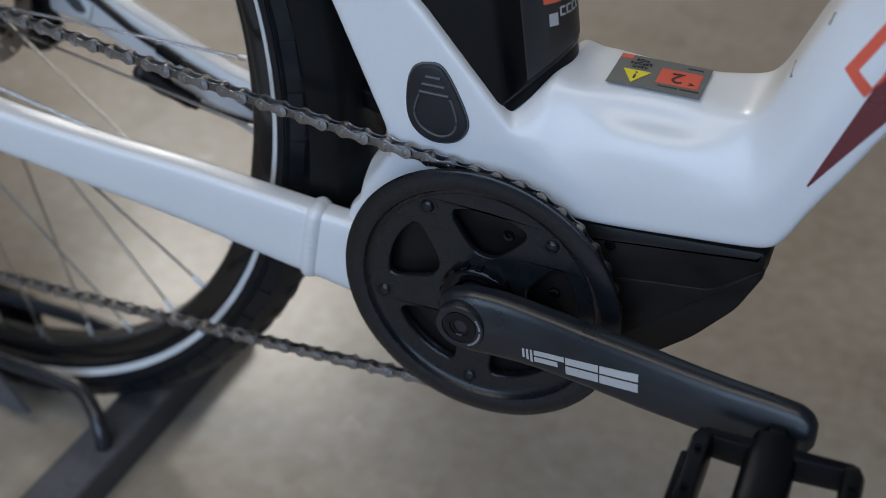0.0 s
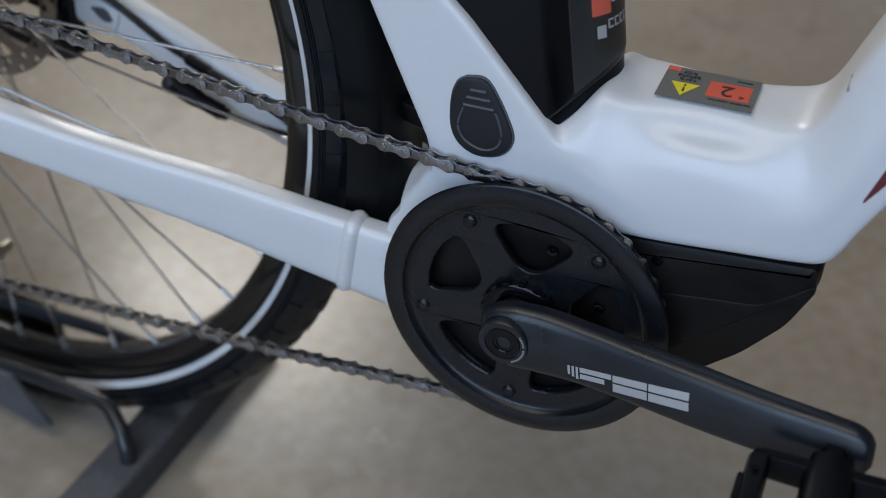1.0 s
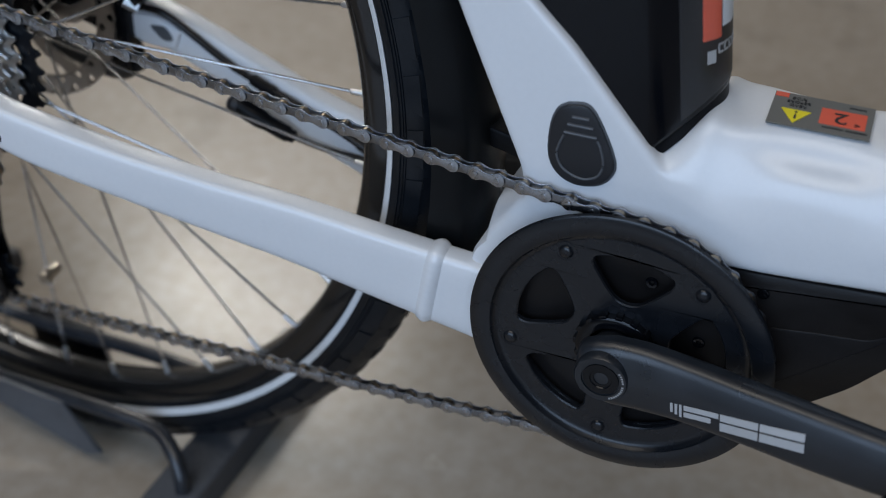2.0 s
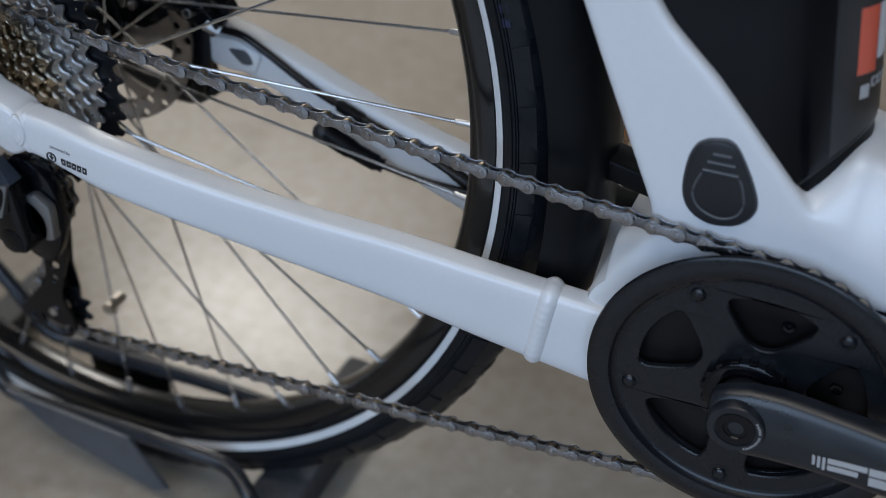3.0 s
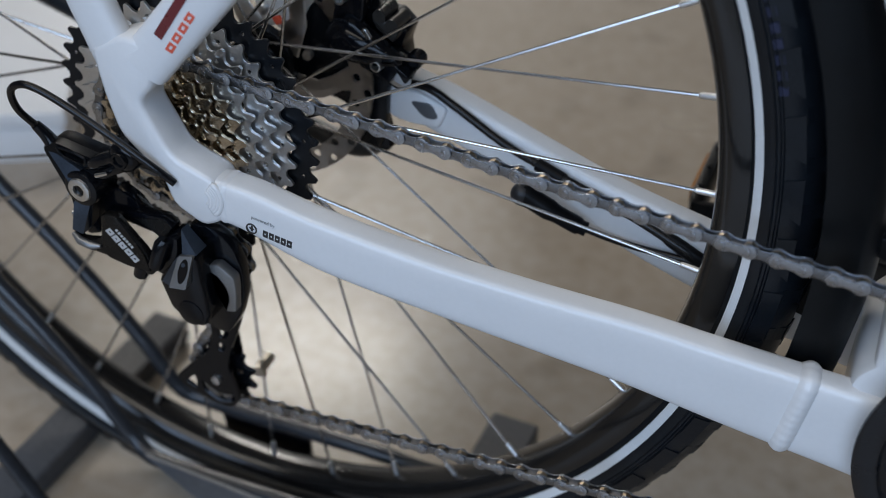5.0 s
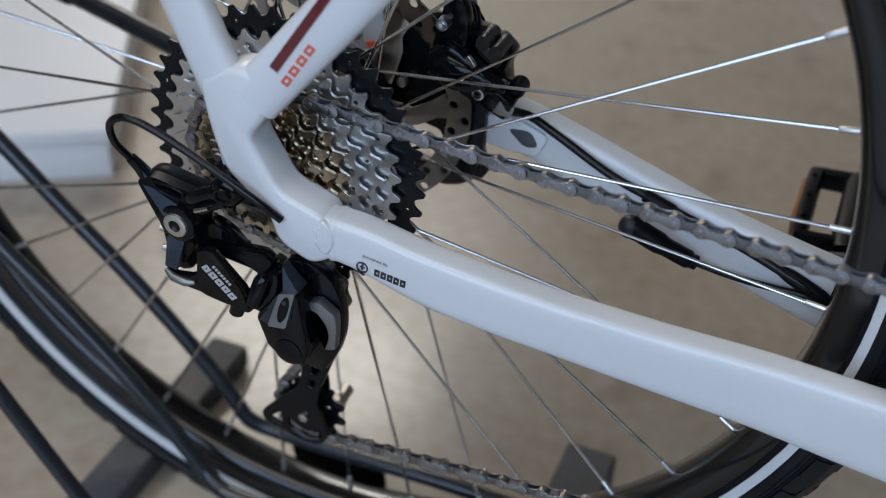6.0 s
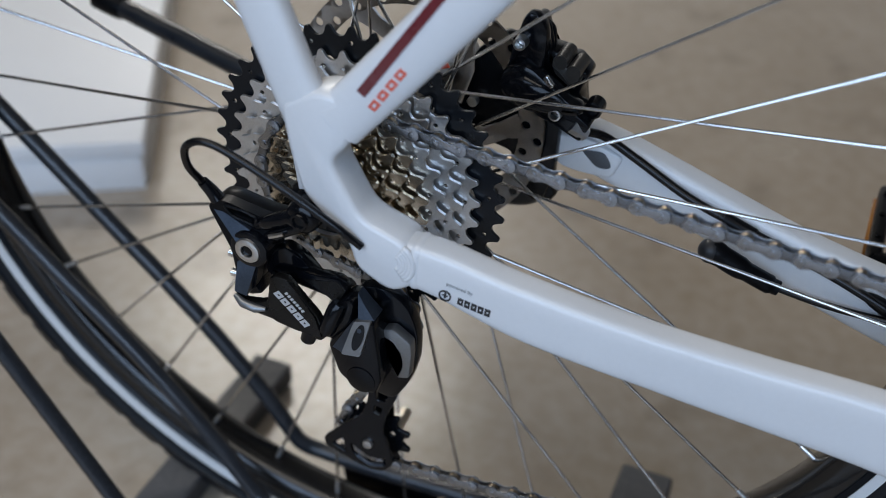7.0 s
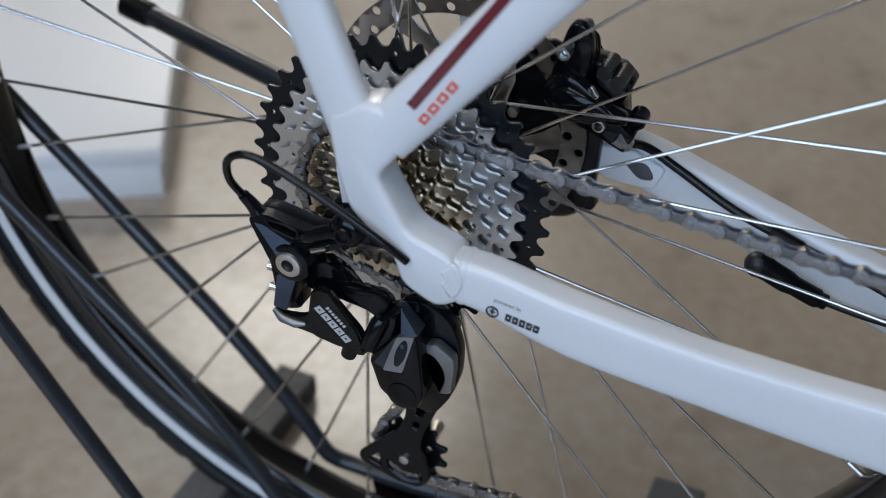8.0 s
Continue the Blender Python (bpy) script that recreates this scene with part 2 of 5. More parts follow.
    def plate(self, loops, y0, y1, bevel=0.0):
        """A flat plate in x and z between y0 and y1; the first loop is its outline, the others are holes; y0 is the side with chamfered rims."""
        turned = lambda o: sum(o[k - 1][0] * o[k][1] - o[k][0] * o[k - 1][1] for k in range(len(o))) > 0
        loops = [list(o) if turned(o) == (i == 0) else list(o)[::-1] for i, o in enumerate(loops)]
        q = math.copysign(bevel, y1 - y0)
        faces = tessellate_polygon([[Vector((x, z, 0)) for x, z in o] for o in loops])
        flat = []
        for o in loops:
            m, lay = len(o), []
            for i in range(m):
                a, b, c = (Vector(o[(i + k) % m]) for k in (-1, 0, 1))
                e, g = (b - a).normalized(), (c - b).normalized()
                h = Vector((-e.y - g.y, e.x + g.x))
                lay.append(b + h * (bevel / max(0.5, h.length_squared / 2)))
            flat += lay
            rings = [[(u[0], y0, u[1]) for u in lay]] if bevel else []
            rings += [[(u[0], y0 + q, u[1]) for u in o], [(u[0], y1, u[1]) for u in o]]
            self.grid(rings, True, False)
        raw = [u for o in loops for u in o]
        self.add([(u[0], y0, u[1]) for u in flat], faces)
        return self.add([(u[0], y1, u[1]) for u in raw], faces)

    def mesh(self, name, material, smooth=40.0, weld=False):
        me = bpy.data.meshes.new(name)
        me.from_pydata(self.v, [], self.f)
        bm = bmesh.new()
        bm.from_mesh(me)
        if weld:
            bmesh.ops.remove_doubles(bm, verts=bm.verts, dist=1e-6)
        bmesh.ops.recalc_face_normals(bm, faces=bm.faces)
        for f in bm.faces:
            f.smooth = True
        for e in bm.edges:
            if len(e.link_faces) == 2 and e.calc_face_angle(0) > radians(smooth):
                e.smooth = False
        bm.to_mesh(me)
        bm.free()
        me.materials.append(material)
        return me


def part(name, shape, material, parent, label="", smooth=40.0, weld=False):
    ob = new(name, shape if isinstance(shape, bpy.types.Mesh) else shape.mesh(name, material, smooth, weld))
    ob.parent = parent
    return tagged(ob, label)


def thing(name, label, category, group="", kind=""):
    return tagged(new(name), label, category, group, kind)


def bezier(points, n=8):
    """A smooth line through the points."""
    p = [Vector(q) for q in points]
    p = [2 * p[0] - p[1]] + p + [2 * p[-1] - p[-2]]
    out = []
    for i in range(1, len(p) - 2):
        for k in range(n):
            t = k / n
            out.append(0.5 * (2 * p[i] + (p[i + 1] - p[i - 1]) * t + (2 * p[i - 1] - 5 * p[i] + 4 * p[i + 1] - p[i + 2]) * t * t + (3 * p[i] - p[i - 1] - 3 * p[i + 1] + p[i + 2]) * t ** 3))
    return out + [p[-2]]


def draped(name, target, rows, material, parent, way=(0, 1, 0), lift=0.0003, n=8):
    """A thin print on a surface: the quad between two edges, each of two points (x, z) or (y, z), thrown along way on to the target's mesh."""
    tree = BVHTree.FromPolygons([v.co for v in target.data.vertices], [tuple(f.vertices) for f in target.data.polygons])
    way = Vector(way)
    (p0, p1), (q0, q1) = [[Vector(e) for e in r] for r in rows]
    rings = []
    for lay in (lift, -0.0006):
        for i in range(n + 1):
            e, g = p0.lerp(p1, i / n), q0.lerp(q1, i / n)
            ring = []
            for k in range(3):
                s = e.lerp(g, k / 2)
                start = Vector((s.x, -0.4, s.y)) if abs(way.y) > 0.5 else Vector((0.4, s.x, s.y))
                hit = tree.ray_cast(start, way)[0]
                if hit is None:
                    return None
                ring.append(hit - way * lay)
            rings.append(ring)
    s, m = Shape(), n + 1
    v = [q for r in rings for q in r]
    f = []
    for i in range(n):
        for k in range(2):
            f.append((i * 3 + k, i * 3 + k + 1, (i + 1) * 3 + k + 1, (i + 1) * 3 + k))
            o = m * 3
            f.append((o + i * 3 + k, o + (i + 1) * 3 + k, o + (i + 1) * 3 + k + 1, o + i * 3 + k + 1))
    edge = [i * 3 for i in range(m)] + [n * 3 + 1] + [i * 3 + 2 for i in range(m - 1, -1, -1)] + [1]
    for x, y in zip(edge, edge[1:] + edge[:1]):
        f.append((x, y, y + m * 3, x + m * 3))
    return part(name, s.add(v, f), material, parent)


def lerp(table, x):
    """Reads a table of (x, value) with straight lines between."""
    return float(np.interp(x, [a for a, _ in table], [b for _, b in table]))


def rounded(points, r, n=5):
    """A closed outline with rounded corners."""
    out, m = [], len(points)
    for i in range(m):
        a, b, c = (Vector(points[(i + k) % m]) for k in (-1, 0, 1))
        q = min(r, (a - b).length * 0.45, (c - b).length * 0.45)
        s, e = b + (a - b).normalized() * q, b + (c - b).normalized() * q
        out += [tuple((1 - t) ** 2 * s + 2 * t * (1 - t) * b + t * t * e) for t in (k / n for k in range(n + 1))]
    return out


# ---------------------------------------------------------------- the room
BB = (0.0, 0.295)
GUARD_C = (-0.4762, 0.3552)
HUB = AXLE = (-0.4800, 0.3580)


def room():
    floor = Shape().box(pose(-0.3, 0.5, -0.05), 9.0, 9.0, 0.1)
    tagged(new("floor", floor.mesh("floor", CONCRETE)), "worn beige polished concrete shop floor", "floor", kind="structure")
    tagged(new("ceiling", Shape().box(pose(-0.3, 0.5, CEILING + 0.1), 9.0, 9.0, 0.2).mesh("ceiling", PLASTER)), "plain grey shop ceiling", "ceiling", kind="structure")
    for name, x, y, sx, sy in (("wall_north", -0.3, 5.1, 9.4, 0.2), ("wall_east", 4.3, 0.5, 0.2, 9.0), ("wall_west", -4.9, 0.5, 0.2, 9.0)):
        tagged(new(name, Shape().box(pose(x, y, CEILING / 2), sx, sy, CEILING).mesh(name, WALL_WHITE if name == "wall_north" else PLASTER)), "plain white painted shop wall" if name == "wall_north" else "plain grey painted shop wall", "wall", kind="structure")
    wall = Shape()
    wall.box(pose(-3.3, -4.1, CEILING / 2), 3.4, 0.2, CEILING).box(pose(3.4, -4.1, CEILING / 2), 2.0, 0.2, CEILING)
    wall.box(pose(0.4, -4.1, 0.2), 4.0, 0.2, 0.4).box(pose(0.4, -4.1, 2.85), 4.0, 0.2, 0.3)
    tagged(new("wall_south", wall.mesh("wall_south", PLASTER)), "grey shop wall with a wide window opening", "wall", kind="structure")


room()


# ---------------------------------------------------------------- the bicycle
bike = thing("bicycle", "white step-through electric bicycle with black drivetrain standing in a floor rack", "bicycle")


def rear_wheel():
    c = AXLE
    rim = Shape().lathe([(0.318, -0.0145), (0.3185, -0.012), (0.311, -0.011), (0.309, 0.011), (0.3185, 0.012), (0.318, 0.0145), (0.3145, 0.0154), (0.311, 0.0156), (0.3075, 0.0150), (0.3045, 0.0136), (0.302, 0.0112), (0.3005, 0.0075), (0.2998, 0.0),
                         (0.3005, -0.0075), (0.302, -0.0112), (0.3045, -0.0136), (0.3075, -0.0150), (0.311, -0.0156), (0.3145, -0.0154)], c, 160)
    wheel = part("rear_wheel", rim, RIM, bike, "black rim with silver spokes and a black tyre")
    wheel.matrix_basis = Matrix.Translation((c[0], 0.004, c[1])) @ Matrix.Diagonal((1.007, 1, 1.007, 1)) @ Matrix.Translation((-c[0], 0, -c[1]))
    # tyre: a rounded carcass with a raised centre
    prof = []
    for k in range(21):
        a = radians(-148 + 296 * k / 20)
        prof.append((0.3335 + 0.0208 * math.cos(a), 0.0225 * math.sin(a)))
    part("tyre", Shape().lathe(prof, c, 160), RUBBER, wheel, "black tyre with block tread", 60)
    for side in (-1, 1):
        st = []
        for a in (-128, -123, -118, -114):
            a = radians(a)
            st.append((0.3335 + 0.0216 * math.cos(a), side * -0.0229 * math.sin(a)))
        st += [(r, y - side * 0.0008) for r, y in reversed(st)]
        part("reflective_stripe", Shape().lathe(st, c, 160), STRIPE, wheel, "white reflective stripe")
    # tread blocks
    tread = Shape()
    for side in (-1, 1):
        for k in range(84):
            a = 2 * math.pi * (k + 0.5 * (side > 0)) / 84
            for lo, hi, wd, skew in ((30, 60, 0.0135, 0.35), (4, 24, 0.015, -0.2)):
                ring_in, ring_out = [], []
                for p, q in ((lo, -1), (hi, -1), (hi, 1), (lo, 1)):
                    b = radians(p)
                    aa = a + (q * wd + skew * 0.02 * (p - lo) / (hi - lo)) * 0.9
                    for ring, h in ((ring_in, 0.020), (ring_out, 0.0218)):
                        r = 0.3335 + h * 0.99 * math.cos(b)
                        ring.append((c[0] + r * math.cos(aa), side * h * 1.05 * math.sin(b), c[1] + r * math.sin(aa)))
                tread.grid([ring_in, ring_out])
        for k in range(64):
            a = 2 * math.pi * (k + 0.5 * (side > 0)) / 64
            rings = [[], []]
            for p, q in ((62, -1), (86, -0.7), (86, 0.7), (62, 1)):
                b = radians(p)
                for ring, h in zip(rings, (0.0200, 0.0226 if p < 70 else 0.0222)):
                    aa = a + q * 0.037 + 0.010 * (p - 62) / 24
                    r = 0.3335 + h * math.cos(b)
                    ring.append((c[0] + r * math.cos(aa), side * h * 1.05 * math.sin(b), c[1] + r * math.sin(aa)))
            tread.grid(rings)
    tagged(part("tread", tread, RUBBER, wheel), kind="stuff")
    # raised lines and a faint print on the side of the tyre
    for a, wd in ((-98, 0.0006), (-92, 0.0004), (-88, 0.0004)):
        a = radians(a)
        r, y = 0.3335 + 0.0212 * math.cos(a), 0.0229 * math.sin(a)
        part("sidewall_line", Shape().lathe([(r - wd, y + 0.0004), (r, y - 0.0003), (r + wd, y + 0.0004)], c, 160), RUBBER, wheel)
    for k in range(9):
        a, b = (radians(15.2 + 1.3 * k + d) for d in (0.0, 0.8))
        r0, r1 = 0.3330, 0.3372
        pts = [(c[0] + r * math.cos(t), c[1] + r * math.sin(t)) for r, t in ((r0, a), (r1, a), (r1, b), (r0, b))]
        part("tyre_print", Shape().prism(pts, -0.0228, -0.0220), TYRE_BLUE, wheel)
    # hub
    hub = Shape().lathe([(0.009, -0.045), (0.0215, -0.0265), (0.0240, -0.0245), (0.0240, -0.0215), (0.0210, -0.0195), (0.0165, -0.010), (0.0155, 0.010), (0.0170, 0.030), (0.0225, 0.0360), (0.0240, 0.0375), (0.0240, 0.0400), (0.0200, 0.0415), (0.0170, 0.0490), (0.009, 0.0600)], HUB, 48)
    part("hub", hub, BLACK_MATT, wheel, "black hub")
    # spokes, crossed three times, 36 in all
    spoke_mesh = Shape().sweep([(0, 0, 0), (0, 0, 0.25), (0, 0, 0.5), (0, 0, 0.75), (0, 0, 1)], [0.00105, 0.0010, 0.0010, 0.0010, 0.00105], n=8, up=(1, 0, 0)).mesh("spoke", STEEL)
    nip_mesh = Shape().lathe([(0.0003, -0.0115), (0.0014, -0.0113), (0.0017, -0.010), (0.0018, 0.0), (0.0003, 0.0)], (0, 0), 10).mesh("nipple", ALLOY)
    for k in range(36):
        side = 1 if k % 2 else -1
        lead = 1 if k % 4 < 2 else -1
        a = radians(10 * k + 3.0)
        flange = 0.0222
        h = a + lead * radians(66)
        p = Vector((HUB[0] + flange * math.cos(h), 0.0375 if side > 0 else -0.0230, HUB[1] + flange * math.sin(h)))
        q = Vector((c[0] + 0.3010 * math.cos(a), side * 0.002, c[1] + 0.3010 * math.sin(a)))
        d = q - p
        turn = d.to_track_quat("Z", "Y").to_matrix().to_4x4()
        ob = part("spoke", spoke_mesh, STEEL, wheel)
        ob.matrix_basis = Matrix.Translation(p) @ turn @ Matrix.Diagonal((1, 1, d.length * 0.985, 1))
        if k == 27:
            m0 = p + d * 0.735
            mg = Shape().sweep([m0 + Vector((-0.001, 0.012, 0)), m0 + Vector((0, -0.007, 0.001))], 0.0046, n=16)
            part("speed_magnet", mg.sweep([m0 - d.normalized() * 0.007, m0 + d.normalized() * 0.007], 0.0026, n=10), BRASS, wheel, "pale metal speed magnet clamped to a spoke")
        ob = part("nipple", nip_mesh, ALLOY, wheel)
        ob.matrix_basis = Matrix.Translation(q) @ d.to_track_quat("Y", "Z").to_matrix().to_4x4()
    return wheel


rear_wheel()


def mudguard():
    rings = []
    for k in range(61):
        a = radians(-10 + 190 * k / 60)
        prof = [(-0.031, 0.354), (-0.0295, 0.3725), (-0.020, 0.3795), (0.0, 0.382), (0.020, 0.3795), (0.0295, 0.3725), (0.031, 0.354), (0.029, 0.354), (0.0275, 0.3715), (0.019, 0.3775), (0.0, 0.3798), (-0.019, 0.3775), (-0.0275, 0.3715), (-0.029, 0.354)]
        rings.append([(GUARD_C[0] + r * math.cos(a), y, GUARD_C[1] + r * math.sin(a)) for y, r in prof])
    part("mudguard", Shape().grid(rings), GUARD, bike, "matt black plastic mudguard", 60)


mudguard()


def stays():
    """Chainstays, seat stays and carrier struts on both sides."""
    for side in (-1, 1):
        xs = [-0.432, -0.405, -0.370, -0.34, -0.30, -0.25, -0.20, -0.16, -0.125, -0.095, -0.07]
        mid = [(-0.43, 0.355), (-0.40, 0.3525), (-0.36, 0.3414), (-0.3, 0.3268), (-0.25, 0.3147), (-0.13, 0.2917), (-0.07, 0.283)]
        half = [(-0.43, 0.0125), (-0.36, 0.0158), (-0.30, 0.0161), (-0.25, 0.0180), (-0.13, 0.0242), (-0.07, 0.027)]
        out = [(-0.43, -0.079), (-0.36, -0.079), (-0.30, -0.069), (-0.22, -0.053), (-0.12, -0.043), (-0.07, -0.040)]
        pts = [(x, side * abs(lerp(out, x)), lerp(mid, x)) for x in xs]
        smooth_pts = bezier(pts, 4)
        hb = [lerp(half, p.x) for p in smooth_pts]
        stay = part("chainstay", Shape().sweep(smooth_pts, 0.0094, hb, 64, 4.6), WHITE, bike, "white rectangular chainstay", 50)
        # weld bead near the bottom bracket
        for x, w, h, many in ((-0.1145, 0.0056, 0.0032, 26), (-0.4175, 0.0030, 0.0011, 30)):
            k = min(range(len(smooth_pts)), key=lambda i: abs(smooth_pts[i].x - x))
            d = (smooth_pts[min(k + 1, len(smooth_pts) - 1)] - smooth_pts[k - 1]).normalized()
            p = smooth_pts[k] + d * ((x - smooth_pts[k].x) / d.x)
            bead = Shape().bead(p, d, 0.0094, lerp(half, x), w, h, 4.6, many)
            part("weld_bead", bead, WHITE, stay, "white painted weld bead", 80)
        for g in range(5):
            f = 1 - 0.14 * g
            arc = [(-0.4255 - 0.0006 * g + 0.0080 * f * math.cos(b), side * 0.0881, 0.3565 + 0.0100 * f * math.sin(b)) for b in (radians(-75 + 150 * k / 12) for k in range(13))]
            part("weld_ripple", Shape().sweep(arc, [0.0010] + [0.0017] * 11 + [0.0010], n=12, up=(0, 1, 0)), WHITE, stay, "", 80)
        # dropout node
        y0, y1 = side * 0.089, side * 0.0665
        strut = [(-0.487, 0.432), (-0.466, 0.442), (-0.452, 0.440), (-0.450, 0.418), (-0.4615, 0.405), (-0.4455, 0.3765), (-0.421, 0.3680), (-0.416, 0.345), (-0.430, 0.3365), (-0.449, 0.346), (-0.4535, 0.362), (-0.477, 0.383), (-0.483, 0.405)]
        part("dropout", Shape().prism(rounded(strut, 0.006, 3), y0, y1, 0.003), WHITE, bike, "white forged dropout", 50)
        part("dropout_tab", Shape().prism([(-0.4891, 0.3964), (-0.4729, 0.3984), (-0.4618, 0.3818), (-0.4864, 0.3757)], side * 0.0765, side * 0.0690, 0.001), WHITE, bike, "white tab of the dropout")
        up = [(-0.4585, side * 0.081, 0.425), (-0.425, side * 0.078, 0.4635), (-0.38, side * 0.073, 0.516), (-0.28, side * 0.055, 0.63)]
        seat = part("seat_stay", Shape().sweep(up, 0.0085, 0.0135, 20, 3.0), WHITE, bike, "white flattened seat stay", 50)
        up = [(-0.476, side * 0.081, 0.425), (-0.4995, side * 0.081, 0.486), (-0.53, side * 0.08, 0.565), (-0.56, side * 0.078, 0.65)]
        part("carrier_strut", Shape().sweep(up, 0.0075, 0.0125, 20, 3.0), WHITE, bike, "white strut of the luggage carrier", 50)
        if side < 0:
            near_stays = (stay, seat)
    return near_stays


CHAINSTAY, SEAT_STAY = stays()


def shell():
    """The moulded hub of the frame over the motor, with the seat tube, its cheeks and the down tube."""
    # sections over the motor and up the down tube: bottom point, top point, half width, shoulder, depth of the cove beside the deck
    rows = [((-0.085, 0.300), (-0.085, 0.345), 0.0425, 0.62, 0), ((-0.06, 0.315), (-0.06, 0.374), 0.0452, 0.90, 0), ((-0.03, 0.340), (-0.03, 0.400), 0.0457, 0.93, 0), ((0.0, 0.347), (0.0, 0.4035), 0.0459, 0.88, 0), ((0.012, 0.349), (0.012, 0.4125), 0.0460, 0.76, 0),
            ((0.022, 0.350), (0.022, 0.4232), 0.0462, 0.62, 0), ((0.031, 0.351), (0.031, 0.4215), 0.0463, 0.53, 0), ((0.042, 0.352), (0.042, 0.4220), 0.0466, 0.48, 0.10), ((0.052, 0.3527), (0.052, 0.4228), 0.0468, 0.45, 0.38), ((0.062, 0.3535), (0.062, 0.4232), 0.0469, 0.45, 0.62), ((0.08, 0.3555), (0.08, 0.4235), 0.0470, 0.45, 0.74), ((0.094, 0.3572), (0.094, 0.4232), 0.0469, 0.45, 0.62),
            ((0.104, 0.3584), (0.104, 0.4236), 0.0468, 0.45, 0.38), ((0.132, 0.3615), (0.1215, 0.4265), 0.0462, 0.46, 0), ((0.1465, 0.3640), (0.1290, 0.4360), 0.0450, 0.50, 0), ((0.1530, 0.3715), (0.1345, 0.4500), 0.0435, 0.52, 0), ((0.1605, 0.3885), (0.1420, 0.4700), 0.0420, 0.54, 0), ((0.1735, 0.4140), (0.1510, 0.4900), 0.0400, 0.55, 0), ((0.1930, 0.4530), (0.1680, 0.5200), 0.0385, 0.56, 0), ((0.2900, 0.6300), (0.2500, 0.6700), 0.0370, 0.56, 0)]
    rings = []
    for (bx, bz), (tx, tz), w, sh, g in rows:
        plain = [(0.90, 0.0), (0.975, 0.02), (1.0, 0.07), (1.0, sh - 0.12), (0.985, sh - 0.03), (0.945, sh + 0.10 * (1 - sh)), (0.90, sh + 0.27 * (1 - sh)), (0.84, sh + 0.46 * (1 - sh)), (0.75, sh + 0.67 * (1 - sh)), (0.68, sh + 0.80 * (1 - sh)), (0.63, sh + 0.89 * (1 - sh)),
                 (0.58, sh + 0.95 * (1 - sh)), (0.50, sh + 0.985 * (1 - sh)), (0.3, 1.0), (0, 1.002)]
        cove = [(0.90, 0.0), (0.975, 0.02), (1.0, 0.07), (1.0, 0.294), (0.985, 0.452), (0.957, 0.600), (0.915, 0.700), (0.855, 0.765), (0.760, 0.795), (0.655, 0.806), (0.565, 0.838), (0.485, 0.915), (0.400, 0.972), (0.319, 0.998), (0, 1.0)]
        r = []
        for (y0, f0), (y1, f1) in zip(plain, cove):
            y, f = y0 + (y1 - y0) * g, f0 + (f1 - f0) * g
            r.append((bx + (tx - bx) * f, -w * y, bz + (tz - bz) * f))
        r += [(p, -q, s) for p, q, s in reversed(r[:-1])]
        rings.append(r)
    fine = [bezier([r[k] for r in rings], 3) for k in range(len(rings[0]))]
    s = Shape().grid([list(r) for r in zip(*fine)])
    for side in (-1, 1):
        cheek = [(-0.0627, 0.360), (-0.066, 0.381), (-0.0985, 0.4525), (-0.135, 0.535), (-0.15, 0.57), (-0.118, 0.57), (-0.077, 0.4873), (-0.069, 0.4769), (-0.0607, 0.4692), (-0.0445, 0.4548), (0.0040, 0.4022), (0.014, 0.392), (0.004, 0.36)]
        s.prism(rounded(cheek, 0.003, 3), side * 0.0460, side * 0.034, 0.0010)
    back = [(-0.0627, 0.372), (-0.0985, 0.4525), (-0.135, 0.535), (-0.15, 0.57), (-0.13, 0.57), (-0.08, 0.4525), (-0.045, 0.372)]
    s.prism(back, -0.036, 0.036)
    made = part("frame_shell", s, WHITE, bike, "glossy white moulded frame shell, seat tube and down tube", 55)
    cast = made.modifiers.new("cast", "REMESH")
    cast.mode, cast.voxel_size, cast.use_smooth_shade = "VOXEL", 0.0011, True
    soft = made.modifiers.new("soften", "SMOOTH")
    soft.factor, soft.iterations = 0.5, 52
    return made


SHELL = shell()


def battery():
    front = [(0.027 * (1 - (k / 8) ** 2), 0.040 * k / 8) for k in range(-8, 9)]
    o = front + [(-0.060, 0.040), (-0.060, -0.040)]

    def level(h, g=1.0, grow=0.0):
        return [(-0.002 - 0.16 * h + x * g + grow * (x > -0.05), y * g, 0.4045 + h + 0.92 * max(x, -0.02)) for x, y in o]
    part("battery_seat", Shape().grid([level(-0.006, 0.97), level(0.0006, 0.97)]), PLASTIC, bike, "black rubber seat under the battery")
    pack = part("battery", Shape().grid([level(0.0010, 0.975), level(0.0016, 0.99), level(0.003), level(0.10), level(0.2)]), BRIDGE, bike, "black battery with a rounded front in a lighter, lit tone", 35)
    # thin skin over the front; its lighter colour stands in for reflected light
    rings = []
    for h in (0.0045, 0.0065, 0.10, 0.2):
        skin = level(h)[2:17]
        rings.append([(x + 0.0006 * (h > 0.005), y, z) for x, y, z in skin] + [(x - 0.0015, y, z) for x, y, z in reversed(skin)])
    cover = part("battery_front", Shape().grid(rings), BATTERY_LIT, pack, "front skin of the battery, lightened for the light it catches", 35)
    return pack, cover


BATTERY, BATTERY_FRONT = battery()


